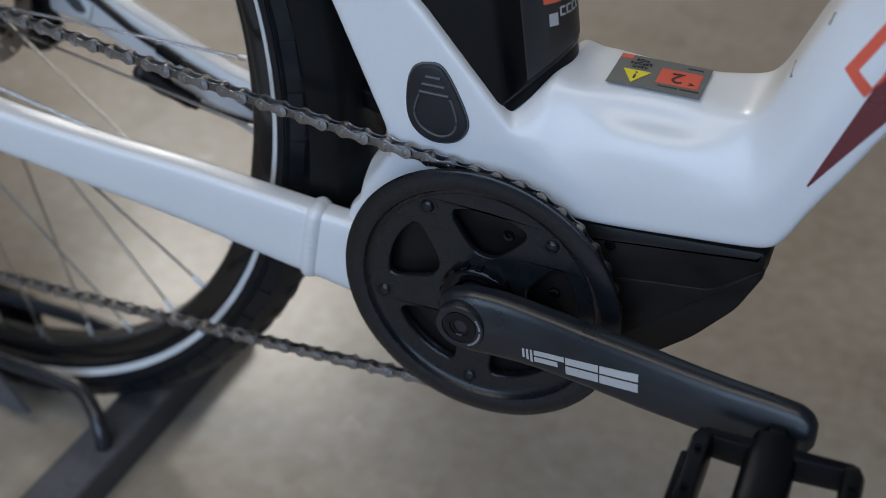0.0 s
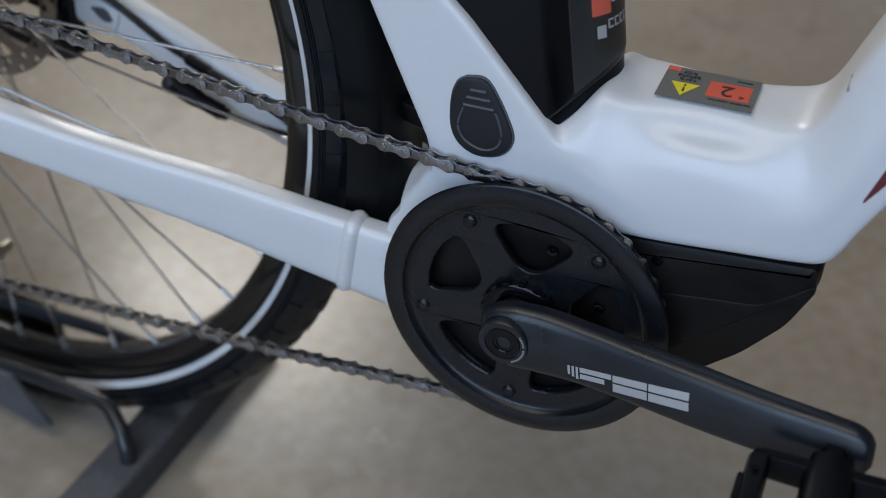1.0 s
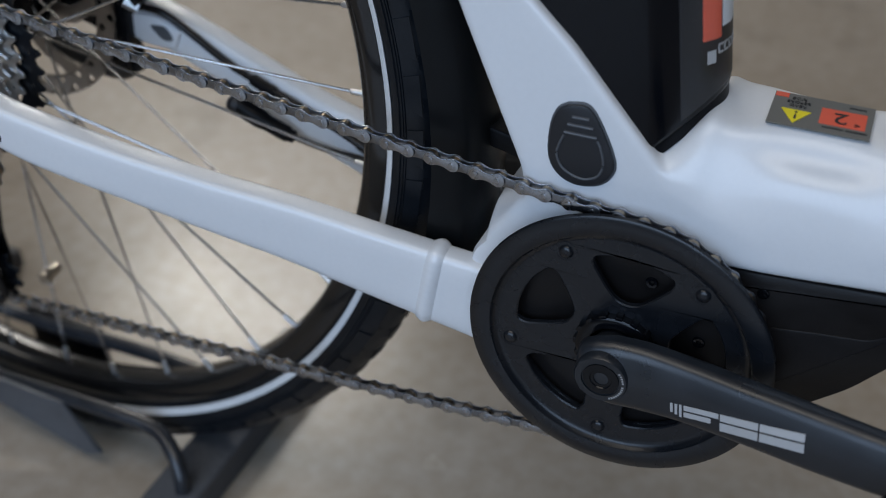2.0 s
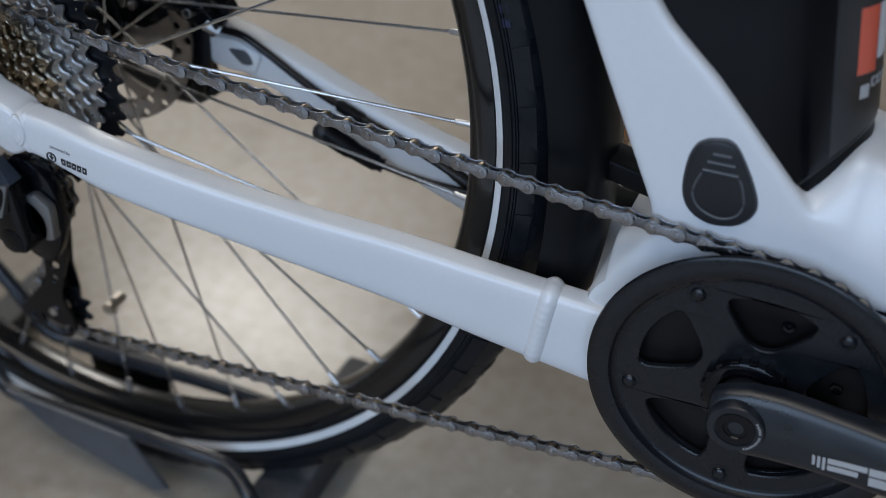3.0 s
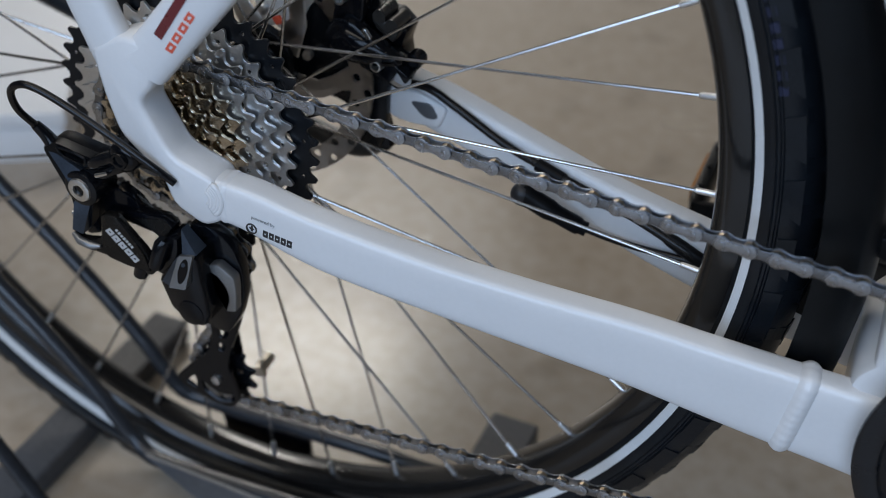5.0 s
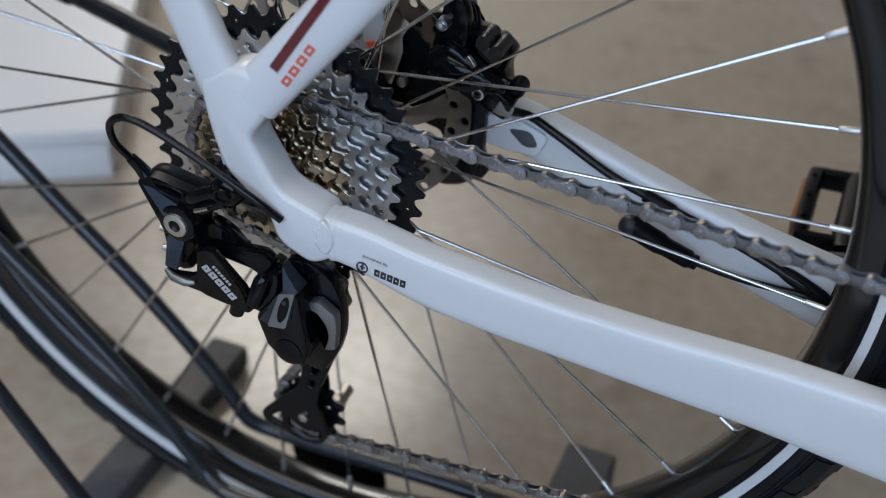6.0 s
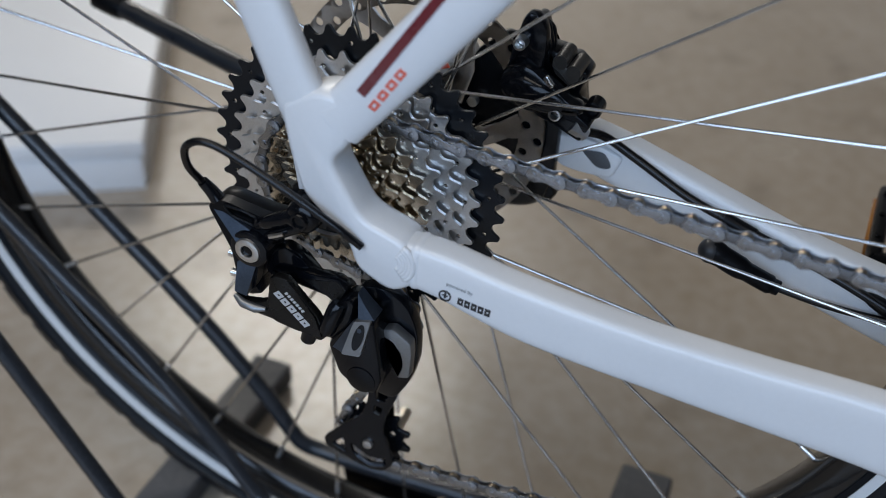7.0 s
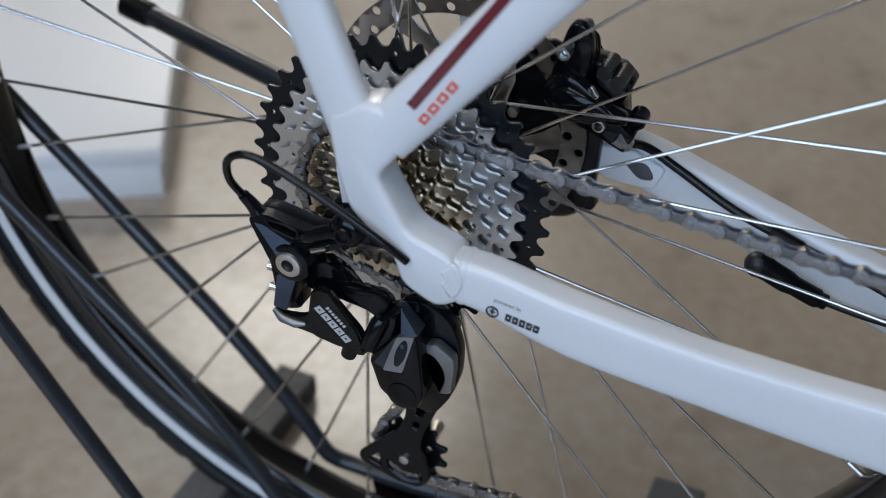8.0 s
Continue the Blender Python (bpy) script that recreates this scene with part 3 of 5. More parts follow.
def motor():
    belly = [(-0.07, 0.33), (0.0, 0.349), (0.06, 0.3535), (0.1465, 0.3625), (0.1480, 0.352), (0.138, 0.326), (0.118, 0.300), (0.093, 0.2755), (0.052, 0.247), (0.0, 0.225), (-0.05, 0.235), (-0.075, 0.27)]
    part("motor_cover", Shape().prism(rounded(belly, 0.012, 4), -0.044, 0.044, 0.006), COVER, bike, "black plastic motor cover")
    skid = [(0.070, 0.3225), (0.0938, 0.3271), (0.1218, 0.3315), (0.1455, 0.3520), (0.1470, 0.3480), (0.1370, 0.3230), (0.118, 0.2970), (0.092, 0.2715), (0.052, 0.243), (0.03, 0.24), (0.05, 0.29)]
    part("skid_plate", Shape().prism(rounded(skid, 0.006, 4), -0.0447, 0.0447, 0.0012), COVER, bike, "black skid plate under the motor")
    face = Shape().lathe([(0.018, -0.0445), (0.018, -0.0485), (0.040, -0.0490), (0.044, -0.0500), (0.0570, -0.0500), (0.0670, -0.0490), (0.0675, -0.0300), (0.018, -0.0300)], BB, 64)
    part("motor_face", face, COVER, bike, "black motor face behind the chainring")
    for k in range(6):
        a = radians(74 + 60 * k)
        part("motor_screw", Shape().lathe([(0.0012, -0.0497), (0.0016, -0.0508), (0.0030, -0.0510), (0.0034, -0.0504), (0.0034, -0.0490), (0.0012, -0.0490)], (BB[0] + 0.0420 * math.cos(a), BB[1] + 0.0420 * math.sin(a)), 16), BLACK_GLOSS, bike)
    part("cover_screw", Shape().cyl((0.0665, 0.3425), 0.0032, -0.0452, -0.043, 14, 0.0006), BLACK_GLOSS, bike)


motor()


def rack():
    r = thing("floor_rack", "dark steel floor rack holding the rear wheel", "bike rack")
    part("base_bar", Shape().box(pose(-0.318, 0.007, 0.015), 0.040, 0.27, 0.030, 0.002), FLAT_STEEL, r, "flat dark steel bar on the floor")
    part("base_bar", Shape().box(pose(-0.654, 0.007, 0.0125), 0.036, 0.27, 0.021, 0.002), FLAT_STEEL, r, "dark steel box section on the floor")
    for y in (-0.048, 0.048):
        w, u = y * 0.72, y * 0.63
        path = bezier([(-0.312, y * 1.18, 0.029), (-0.314, y * 1.12, 0.041), (-0.325, y * 0.95, 0.053), (-0.350, w, 0.060), (-0.40, w, 0.061), (-0.50, w, 0.056), (-0.545, w, 0.056), (-0.563, u, 0.064), (-0.577, u, 0.083), (-0.592, u, 0.104), (-0.63, u, 0.148), (-0.665, u, 0.184), (-0.70, u, 0.217), (-0.757, u, 0.272), (-0.85, u, 0.36)], 6)
        part("hoop", Shape().sweep(path, 0.0062, n=14), RACK, r, "bent dark steel tube")
    part("gusset", Shape().prism([(-0.545, 0.066), (-0.43, 0.061), (-0.40, 0.018), (-0.415, 0.012), (-0.50, 0.036)], -0.0435, -0.0405), SHEET, r, "grey sheet steel gusset")
    part("clamp_plate", Shape().prism([(-0.535, 0.064), (-0.455, 0.062), (-0.452, 0.020), (-0.53, 0.020)], 0.0395, 0.0425), BLACK_MATT, r, "black clamp plate")
    part("brace", Shape().sweep([(-0.572, -0.1, 0.008), (-0.692, -0.1, 0.205), (-0.83, -0.1, 0.43)], 0.0058, n=14), RACK, r, "straight dark steel brace")
    part("foot_bar", Shape().box(pose(-0.60, -0.10, 0.006), 0.09, 0.045, 0.008, 0.002), FLAT_STEEL, r, "flat dark steel bar on the floor")
    return r


rack()


def plinth():
    p = thing("plinth", "low white laminate display plinth on the floor", "plinth")
    m = pose(-0.93, 0.35, 0, 0, 0, 30.5)
    part("top_board", Shape().box(m @ pose(-0.6, 0.5, 0.053), 1.2, 1.0, 0.018, 0.002), PANEL, p)
    part("front_board", Shape().box(m @ pose(-0.6, 0.012, 0.0222), 1.19, 0.018, 0.0435, 0.001), PANEL, p)
    part("side_board", Shape().box(m @ pose(-0.012, 0.505, 0.0222), 0.018, 0.966, 0.0435, 0.001), PANEL, p)
    part("back_board", Shape().box(m @ pose(-0.6, 0.989, 0.0222), 1.15, 0.018, 0.0435, 0.001), PANEL, p)


plinth()


def frame_details():
    yoke = [(-0.093, 0.318), (-0.066, 0.350), (-0.02, 0.372), (0.02, 0.33), (0.0, 0.27), (-0.05, 0.245), (-0.0925, 0.2565)]
    part("bottom_bracket_yoke", Shape().prism(rounded(yoke, 0.008, 4), -0.0435, 0.0435, 0.005), WHITE, bike, "white yoke joining the stays")
    part("mudguard_bracket", Shape().box(pose(-0.088, 0.0, 0.372, 0, 12, 0), 0.045, 0.022, 0.012, 0.002), PLASTIC, bike, "black mudguard bracket")
    # oval rubber plug in the cheek
    edge = [(-0.0430, 0.4255), (-0.0335, 0.4265), (-0.0265, 0.4190), (-0.0175, 0.4010), (-0.0175, 0.3915), (-0.0240, 0.3840), (-0.0360, 0.3815), (-0.0460, 0.3860), (-0.0510, 0.3960), (-0.0510, 0.4120), (-0.0480, 0.4215)]
    smooth = [(q.x, q.z) for q in bezier([(x, 0, z) for x, z in edge + edge[:1]], 4)][:-1]
    mx, mz = (sum(q[k] for q in smooth) / len(smooth) for k in (0, 1))
    shrink = lambda g: [(mx + (x - mx) * g, mz + (z - mz) * g) for x, z in smooth]
    part("plug_flange", Shape().prism(shrink(1.045), -0.0455, -0.0471, 0.0006), RIB_GREY, bike, "grey edge round the rubber plug")
    plug = part("rubber_plug", Shape().prism(smooth, -0.0456, -0.0486, 0.0016), SOFT_GREY, bike, "black rubber plug with three ribs")
    lip = bezier([(x, -0.0487, z) for x, z in ((-0.0435, 0.4090), (-0.0455, 0.4030), (-0.0462, 0.3965), (-0.0420, 0.3895), (-0.0325, 0.3862), (-0.0245, 0.3895), (-0.0220, 0.3970), (-0.0245, 0.4065), (-0.0262, 0.4095))], 5)
    part("plug_rim", Shape().sweep(lip, 0.0007, n=8), RIB_GREY, plug)
    for x0, x1, z in ((-0.0400, -0.0315, 0.4200), (-0.0420, -0.0290, 0.4155), (-0.0435, -0.0268, 0.4108)):
        part("rib", Shape().sweep([(x0, -0.0487, z), (x1, -0.0487, z + 0.0004)], 0.0011, 0.0008, n=8), RIB_GREY, plug)


frame_details()


def lettering(text, size, m, material, parent, name="lettering", depth=0.00012):
    cu = bpy.data.curves.new(name, "FONT")
    cu.body, cu.size, cu.align_x, cu.align_y, cu.extrude = text, size, "CENTER", "CENTER", depth
    tmp = bpy.data.objects.new(name, cu)
    me = bpy.data.meshes.new_from_object(tmp)
    bpy.data.objects.remove(tmp)
    me.materials.clear()
    me.materials.append(material)
    ob = new(name, me)
    ob.matrix_basis = m
    ob.parent = parent
    return ob


def warning_label():
    """A foil label on the deck; its print is laid out on the flat and moved with it."""
    base = pose(0.0709, -0.0020, 0.4242, 0, -0.6, 1.2)
    lab = part("warning_label", Shape().box(pose(0, 0, 0), 0.0482, 0.0335, 0.0005), LABEL_GREY, bike, "grey foil warning label with yellow and orange fields")
    lab.matrix_basis = base
    z = 0.00025
    tri = Shape().add([(-0.0192, 0.0000, z + 0.0003), (-0.0047, 0.0000, z + 0.0003), (-0.0120, -0.0135, z + 0.0003), (-0.0192, 0.0000, z - 0.0002), (-0.0047, 0.0000, z - 0.0002), (-0.0120, -0.0135, z - 0.0002)],
                      [(0, 1, 2), (5, 4, 3), (0, 3, 4, 1), (1, 4, 5, 2), (2, 5, 3, 0)])
    part("warning_triangle", tri, YELLOW, lab)
    lettering("!", 0.011, pose(-0.0117, -0.0052, z + 0.0004, 0, 0, 180), BLACK_PRINT, lab)
    part("orange_field", Shape().box(pose(0.0103, -0.0003, z), 0.0215, 0.0160, 0.0005), ORANGE, lab)
    lettering("2", 0.0150, pose(0.0092, -0.0003, z + 0.0004, 0, 0, 180), BLACK_PRINT, lab)
    lettering("<", 0.006, pose(0.0172, -0.0045, z + 0.0004, 0, 0, 180), BLACK_PRINT, lab)
    part("orange_corner", Shape().box(pose(-0.0205, 0.0140, z), 0.0065, 0.0045, 0.0005), ORANGE, lab)
    for k, word in enumerate(("READ", "BEFORE", "RIDE")):
        lettering(word, 0.0034, pose(-0.0117, 0.0042 + 0.0039 * k, z + 0.0003, 0, 0, 180), BLACK_PRINT, lab)
    for x, y, w in ((0.0160, 0.0125, 0.008), (0.0065, -0.0112, 0.010), (0.0175, -0.0112, 0.010)):
        part("small_print", Shape().box(pose(x, y, z), w, 0.0013, 0.0004), BLACK_PRINT, lab)


warning_label()


def decals():
    # grey marks on the chainstay, a round badge with a bar beside it
    along = pose(-0.3900, -0.0888, 0.3430, 0, 8.3, 0)

    def mark(x, z, w, h):
        rows = [[(along @ Vector((px, 0, pz))).xz for px in (x - w / 2, x + w / 2)] for pz in (z - h / 2, z + h / 2)]
        draped("decal_bar", CHAINSTAY, rows, BLACK_PRINT, bike, n=2, lift=0.0002)
    lettering("powered by", 0.0029, along @ pose(-0.0040, -0.0001, 0.0078, 90), FAINT_PRINT, bike, "decal_lettering")
    ring = Shape().lathe([(0.0033, -0.0002), (0.0033, 0.0006), (0.0026, 0.0006), (0.0026, -0.0002)], (-0.0105, 0.0), 28)
    ring.v = [tuple(along @ Vector(p)) for p in ring.v]
    part("badge_ring", ring, BLACK_PRINT, bike)
    mark(-0.0105, 0.0, 0.0012, 0.0038)
    mark(-0.0105, 0.0, 0.0030, 0.0009)
    for k in range(5):
        x = -0.0022 + 0.0036 * k
        for z in (0.0014, -0.0014):
            mark(x, z, 0.0030, 0.0017)
        for u in (-0.0010, 0.0010):
            mark(x + u, 0.0, 0.0010, 0.0012)
    # seat stay: dark red stripe and short orange-red marks
    a, b = Vector((-0.4407, 0.4394)), Vector((-0.4245, 0.4626))
    u = (b - a).normalized()
    n = Vector((-u.y, u.x))

    def strip(name, s0, s1, w0, w1, m, k=4):
        rows = [[a + u * s0 + n * w, a + u * s1 + n * w] for w in (w0, w1)]
        draped(name, SEAT_STAY, rows, m, bike, n=k, lift=0.0005)
    strip("red_stripe", 0.0035, 0.080, 0.0038, 0.0086, RED, 24)
    for k in range(4):
        s = 0.0005 + 0.0072 * k
        strip("decal_bar", s, s + 0.0052, -0.0038, -0.0026, ORANGE)
        strip("decal_bar", s, s + 0.0052, -0.0010, 0.0002, ORANGE)
        strip("decal_bar", s, s + 0.0013, -0.0026, -0.0010, ORANGE)
        strip("decal_bar", s + 0.0039, s + 0.0052, -0.0026, -0.0010, ORANGE)


decals()


# ---------------------------------------------------------------- drivetrain
def sprocket(shape, teeth, centre, y0, y1, inner, turn=0.0, tip=0.0022, holes=(), bevel=0.0003):
    """A toothed plate with round valleys; holes: rows of (every so many teeth, radius of the row, half length, half width, share of a step)."""
    pr = 0.0127 / (2 * math.sin(math.pi / teeth))
    step = 2 * math.pi / teeth
    at = lambda r, a: (centre[0] + r * math.cos(a), centre[1] + r * math.sin(a))
    valley = [(0.0, -0.0039), (0.0022, -0.0033), (0.0036, -0.0016), (0.0044, 0.0002), (0.0052, tip - 0.0004), (0.00635, tip), (0.0075, tip - 0.0004), (0.0083, 0.0002), (0.0091, -0.0016), (0.0105, -0.0033)]
    out = [at(pr + dr, turn + (k + dx / 0.0127) * step) for k in range(teeth) for dx, dr in valley]
    n = max(24, teeth * 2)
    loops = [out, [at(inner, 2 * math.pi * k / n) for k in range(n)]]
    for every, row, long, wide, share in holes:
        for k in range(0, teeth - every + 1, every):
            a0 = turn + (k + share) * step
            loops.append([at(row + wide * math.sin(b), a0 + long / row * math.cos(b)) for b in (2 * math.pi * j / 10 for j in range(10))])
    return shape.plate(loops, y0, y1, bevel)


COGS = (42, 36, 32, 28, 24, 21, 18, 15, 13, 11)
COG_Y = [-0.0262 - 0.00395 * k for k in range(10)]


def cassette():
    body = Shape().lathe([(0.014, -0.064), (0.0165, -0.0635), (0.0165, -0.058), (0.0175, -0.025), (0.014, -0.025)], HUB, 32)
    cas = part("cassette", body, ALLOY, bike, "stack of ten nickel-plated cogs with a black largest cog")
    for k, teeth in enumerate(COGS):
        pr = 0.0127 / (2 * math.sin(math.pi / teeth))
        nxt = 0.0127 / (2 * math.sin(math.pi / COGS[k + 1])) if k < 9 else 0.0165
        inner = max(0.0163, nxt - (0.0080 if k % 2 else 0.0140))
        deep = pr - 0.0039 - inner
        rows = []
        if teeth > 16:
            rows.append((1 if teeth < 30 else 2, pr - 0.0068, 0.0012, 0.0012, 0.5))
            if deep > 0.013:
                rows.append((3, inner + deep * 0.40, 0.0075 if teeth > 24 else 0.0055, min(0.0030, deep * 0.17), 0.2))
        s = sprocket(Shape(), teeth, HUB, COG_Y[k] - 0.0009, COG_Y[k] + 0.0009, inner, 1.7 * k * k, 0.0020, rows, 0.00015)
        part("cog", s, COG_BLACK if k == 0 else SILVER if k < 4 else NICKEL, cas, "black largest cog" if k == 0 else "", 35, True)


cassette()

RING_T, RING_Y = 38, -0.0540
RING_R = 0.0127 / (2 * math.sin(math.pi / RING_T))
COG_R = 0.0127 / (2 * math.sin(math.pi / 24))
TENSION, GUIDE = (-0.4627, 0.1830), (-0.4585, 0.2800)
PULLEY_Y = -0.0430


def chain_line():
    """The closed way of the chain: cog, chainring, tension pulley and guide pulley, as points 0.5 mm apart."""
    wheels = [(HUB, COG_R, 1, COG_Y[4]), (BB, RING_R, 1, RING_Y), (TENSION, 0.0225, 1, PULLEY_Y), (GUIDE, 0.0225, -1, PULLEY_Y)]
    tangents = []
    for i in range(4):
        (c1, r1, s1, y1), (c2, r2, s2, y2) = wheels[i], wheels[(i + 1) % 4]
        d = Vector(c2) - Vector(c1)
        phi = math.atan2(d.y, d.x) + math.asin((s2 * r2 - s1 * r1) / d.length)
        nrm = Vector((math.sin(phi), -math.cos(phi)))
        tangents.append((Vector(c1) - nrm * s1 * r1, Vector(c2) - nrm * s2 * r2, y1, y2))
    pts = []
    for i in range(4):
        p, q, ya, yb = tangents[i]
        sag = 0.0025 if i == 1 else 0.0015 if i == 0 else 0.0
        n = int((q - p).length / 0.0005)
        for k in range(n):
            f = k / n
            w = p.lerp(q, f)
            pts.append((w.x, ya + (yb - ya) * f, w.y - sag * 4 * f * (1 - f)))
        c, r, s, y = wheels[(i + 1) % 4]
        nx = tangents[(i + 1) % 4][0]
        a0, a1 = math.atan2(q.y - c[1], q.x - c[0]), math.atan2(nx.y - c[1], nx.x - c[0])
        sweep_a = (a0 - a1) % (2 * math.pi) if s > 0 else (a1 - a0) % (2 * math.pi)
        n = int(sweep_a * r / 0.0005)
        for k in range(n):
            a = a0 - s * sweep_a * k / n
            pts.append((c[0] + r * math.cos(a), y, c[1] + r * math.sin(a)))
    return [Vector(p) for p in pts]


def chain():
    pts = chain_line()
    pins, last = [], None
    for p in pts:
        if last is None or (p - last).length >= 0.0127:
            pins.append(p)
            last = p

    def plate(s, y0, y1, r, waist):
        out = []
        for c, a0 in ((0.0127, -90), (0.0, 90)):
            out += [(c + r * math.cos(radians(a0 + 22.5 * k)), r * math.sin(radians(a0 + 22.5 * k))) for k in range(-1, 10)]
            f = 1 if a0 < 0 else -1
            out += [(0.00635 + f * 0.0016, f * waist), (0.00635 - f * 0.0016, f * waist)]
        s.prism(out, y0, y1, 0.0003)

    outer, inner, dark, roller = Shape(), Shape(), Shape(), Shape()
    for sd in (-1, 1):
        plate(outer, sd * 0.0022, sd * 0.0031, 0.0039, 0.0024)
        plate(inner, sd * 0.0012, sd * 0.0021, 0.0040, 0.0027)
    for c in (0.0, 0.0127):
        outer.cyl((c, 0), 0.0017, -0.0035, 0.0035, 12, 0.0003)
        # dark ring round each pin: shade of its dimple, put in as colour
        dark.lathe([(0.0016, -0.0033), (0.0027, -0.0033), (0.0027, -0.0030), (0.0016, -0.0030)], (c, 0), 14)
        roller.cyl((c, 0), 0.0038, -0.0012, 0.0012, 12)
    faces, plates = len(outer.f), len(inner.f)
    outer.add(dark.v, dark.f)
    inner.add(roller.v, roller.f)
    mo, mi = outer.mesh("outer_link", CHAIN, 30), inner.mesh("inner_link", CHAIN_DARK, 30)
    mo.materials.append(PIN_SHADE)
    for f in mo.polygons[faces:]:
        f.material_index = 1
    mi.materials.append(ROLLER)
    for f in mi.polygons[plates:]:
        f.material_index = 1
    base = None
    for k in range(len(pins) - 1):
        p, q = pins[k], pins[k + 1]
        d = (q - p).normalized()
        z = d.cross(Vector((0, 1, 0))).normalized() * -1
        y = z.cross(d)
        m = Matrix((d, y, z)).transposed().to_4x4()
        m.translation = p
        if base is None:
            base = part("chain", mo, CHAIN, bike, "steel bicycle chain with oiled links")
            base.matrix_basis = m
            inv = m.inverted()
            continue
        ob = part("outer_link" if k % 2 == 0 else "inner_link", mo if k % 2 == 0 else mi, CHAIN, base)
        ob.matrix_parent_inverse = Matrix.Identity(4)
        ob.matrix_basis = inv @ m


chain()


def chainring():
    s = sprocket(Shape(), RING_T, BB, RING_Y - 0.001, RING_Y + 0.001, 0.058)
    ring = part("chainring", s, RING_BLACK, bike, "black toothed chainring", weld=True)
    # dished guard with a broad flat rim and a rolled inner step
    prof = [(0.0838, -0.0610), (0.0834, -0.0628), (0.0825, -0.0634), (0.0730, -0.0636), (0.0716, -0.0630), (0.0706, -0.0606), (0.0692, -0.0594), (0.0672, -0.0590), (0.0672, -0.0574), (0.0705, -0.0578), (0.0735, -0.0612), (0.0820, -0.0612)]
    part("chain_guard", Shape().lathe(prof, BB, 128), RING_BLACK, ring, "matt black dished chain guard")
    # five-armed spider plate with windows
    phi = radians(50.4)
    at = lambda r, a: (BB[0] + r * math.cos(a), BB[1] + r * math.sin(a))
    loops = [[at(0.0680, 2 * math.pi * k / 120) for k in range(120)], [at(0.0190, 2 * math.pi * k / 40) for k in range(40)]]
    for k in range(5):
        mid = phi + 2 * math.pi * (k + 0.5) / 5
        win = [(0.0520, 24), (0.0570, 22), (0.0578, 11), (0.0580, 0), (0.0578, -11), (0.0570, -22), (0.0520, -24), (0.0385, -19), (0.0305, -12), (0.0280, 0), (0.0305, 12), (0.0385, 19)]
        loops.append(rounded([at(r, mid + radians(d)) for r, d in win], 0.0035, 4))
    part("spider", Shape().plate(loops, -0.0592, -0.0558, 0.0007), RING_BLACK, ring, "matt black five-armed spider", 30, True)
    for k in range(5):
        a = phi + 2 * math.pi * k / 5
        c = (BB[0] + 0.0619 * math.cos(a), BB[1] + 0.0619 * math.sin(a))
        s = Shape().lathe([(0.0001, -0.0612), (0.0022, -0.0610), (0.0038, -0.0600), (0.0042, -0.0586), (0.0001, -0.0586)], c, 20, False)
        part("rivet", s, RING_BLACK, ring, "domed black rivet", 60)
        s = Shape().lathe([(0.0064, -0.0588), (0.0062, -0.0594), (0.0055, -0.0594), (0.0053, -0.0588)], c, 24)
        part("rivet_seat", s, RING_BLACK, ring)
    lock = Shape().lathe([(0.0155, -0.0585), (0.0215, -0.0585), (0.0215, -0.0640), (0.0200, -0.0650), (0.0155, -0.0650)], BB, 48)
    for k in range(16):
        a = 2 * math.pi * k / 16
        part("lockring_tooth", Shape().box(pose(BB[0] + 0.0215 * math.cos(a), -0.0615, BB[1] + 0.0215 * math.sin(a), 0, -math.degrees(a), 0), 0.003, 0.0055, 0.0040, 0.0005), BLACK_GLOSS, ring)
    part("lockring", lock, BLACK_GLOSS, ring, "gloss black notched lockring")


chainring()


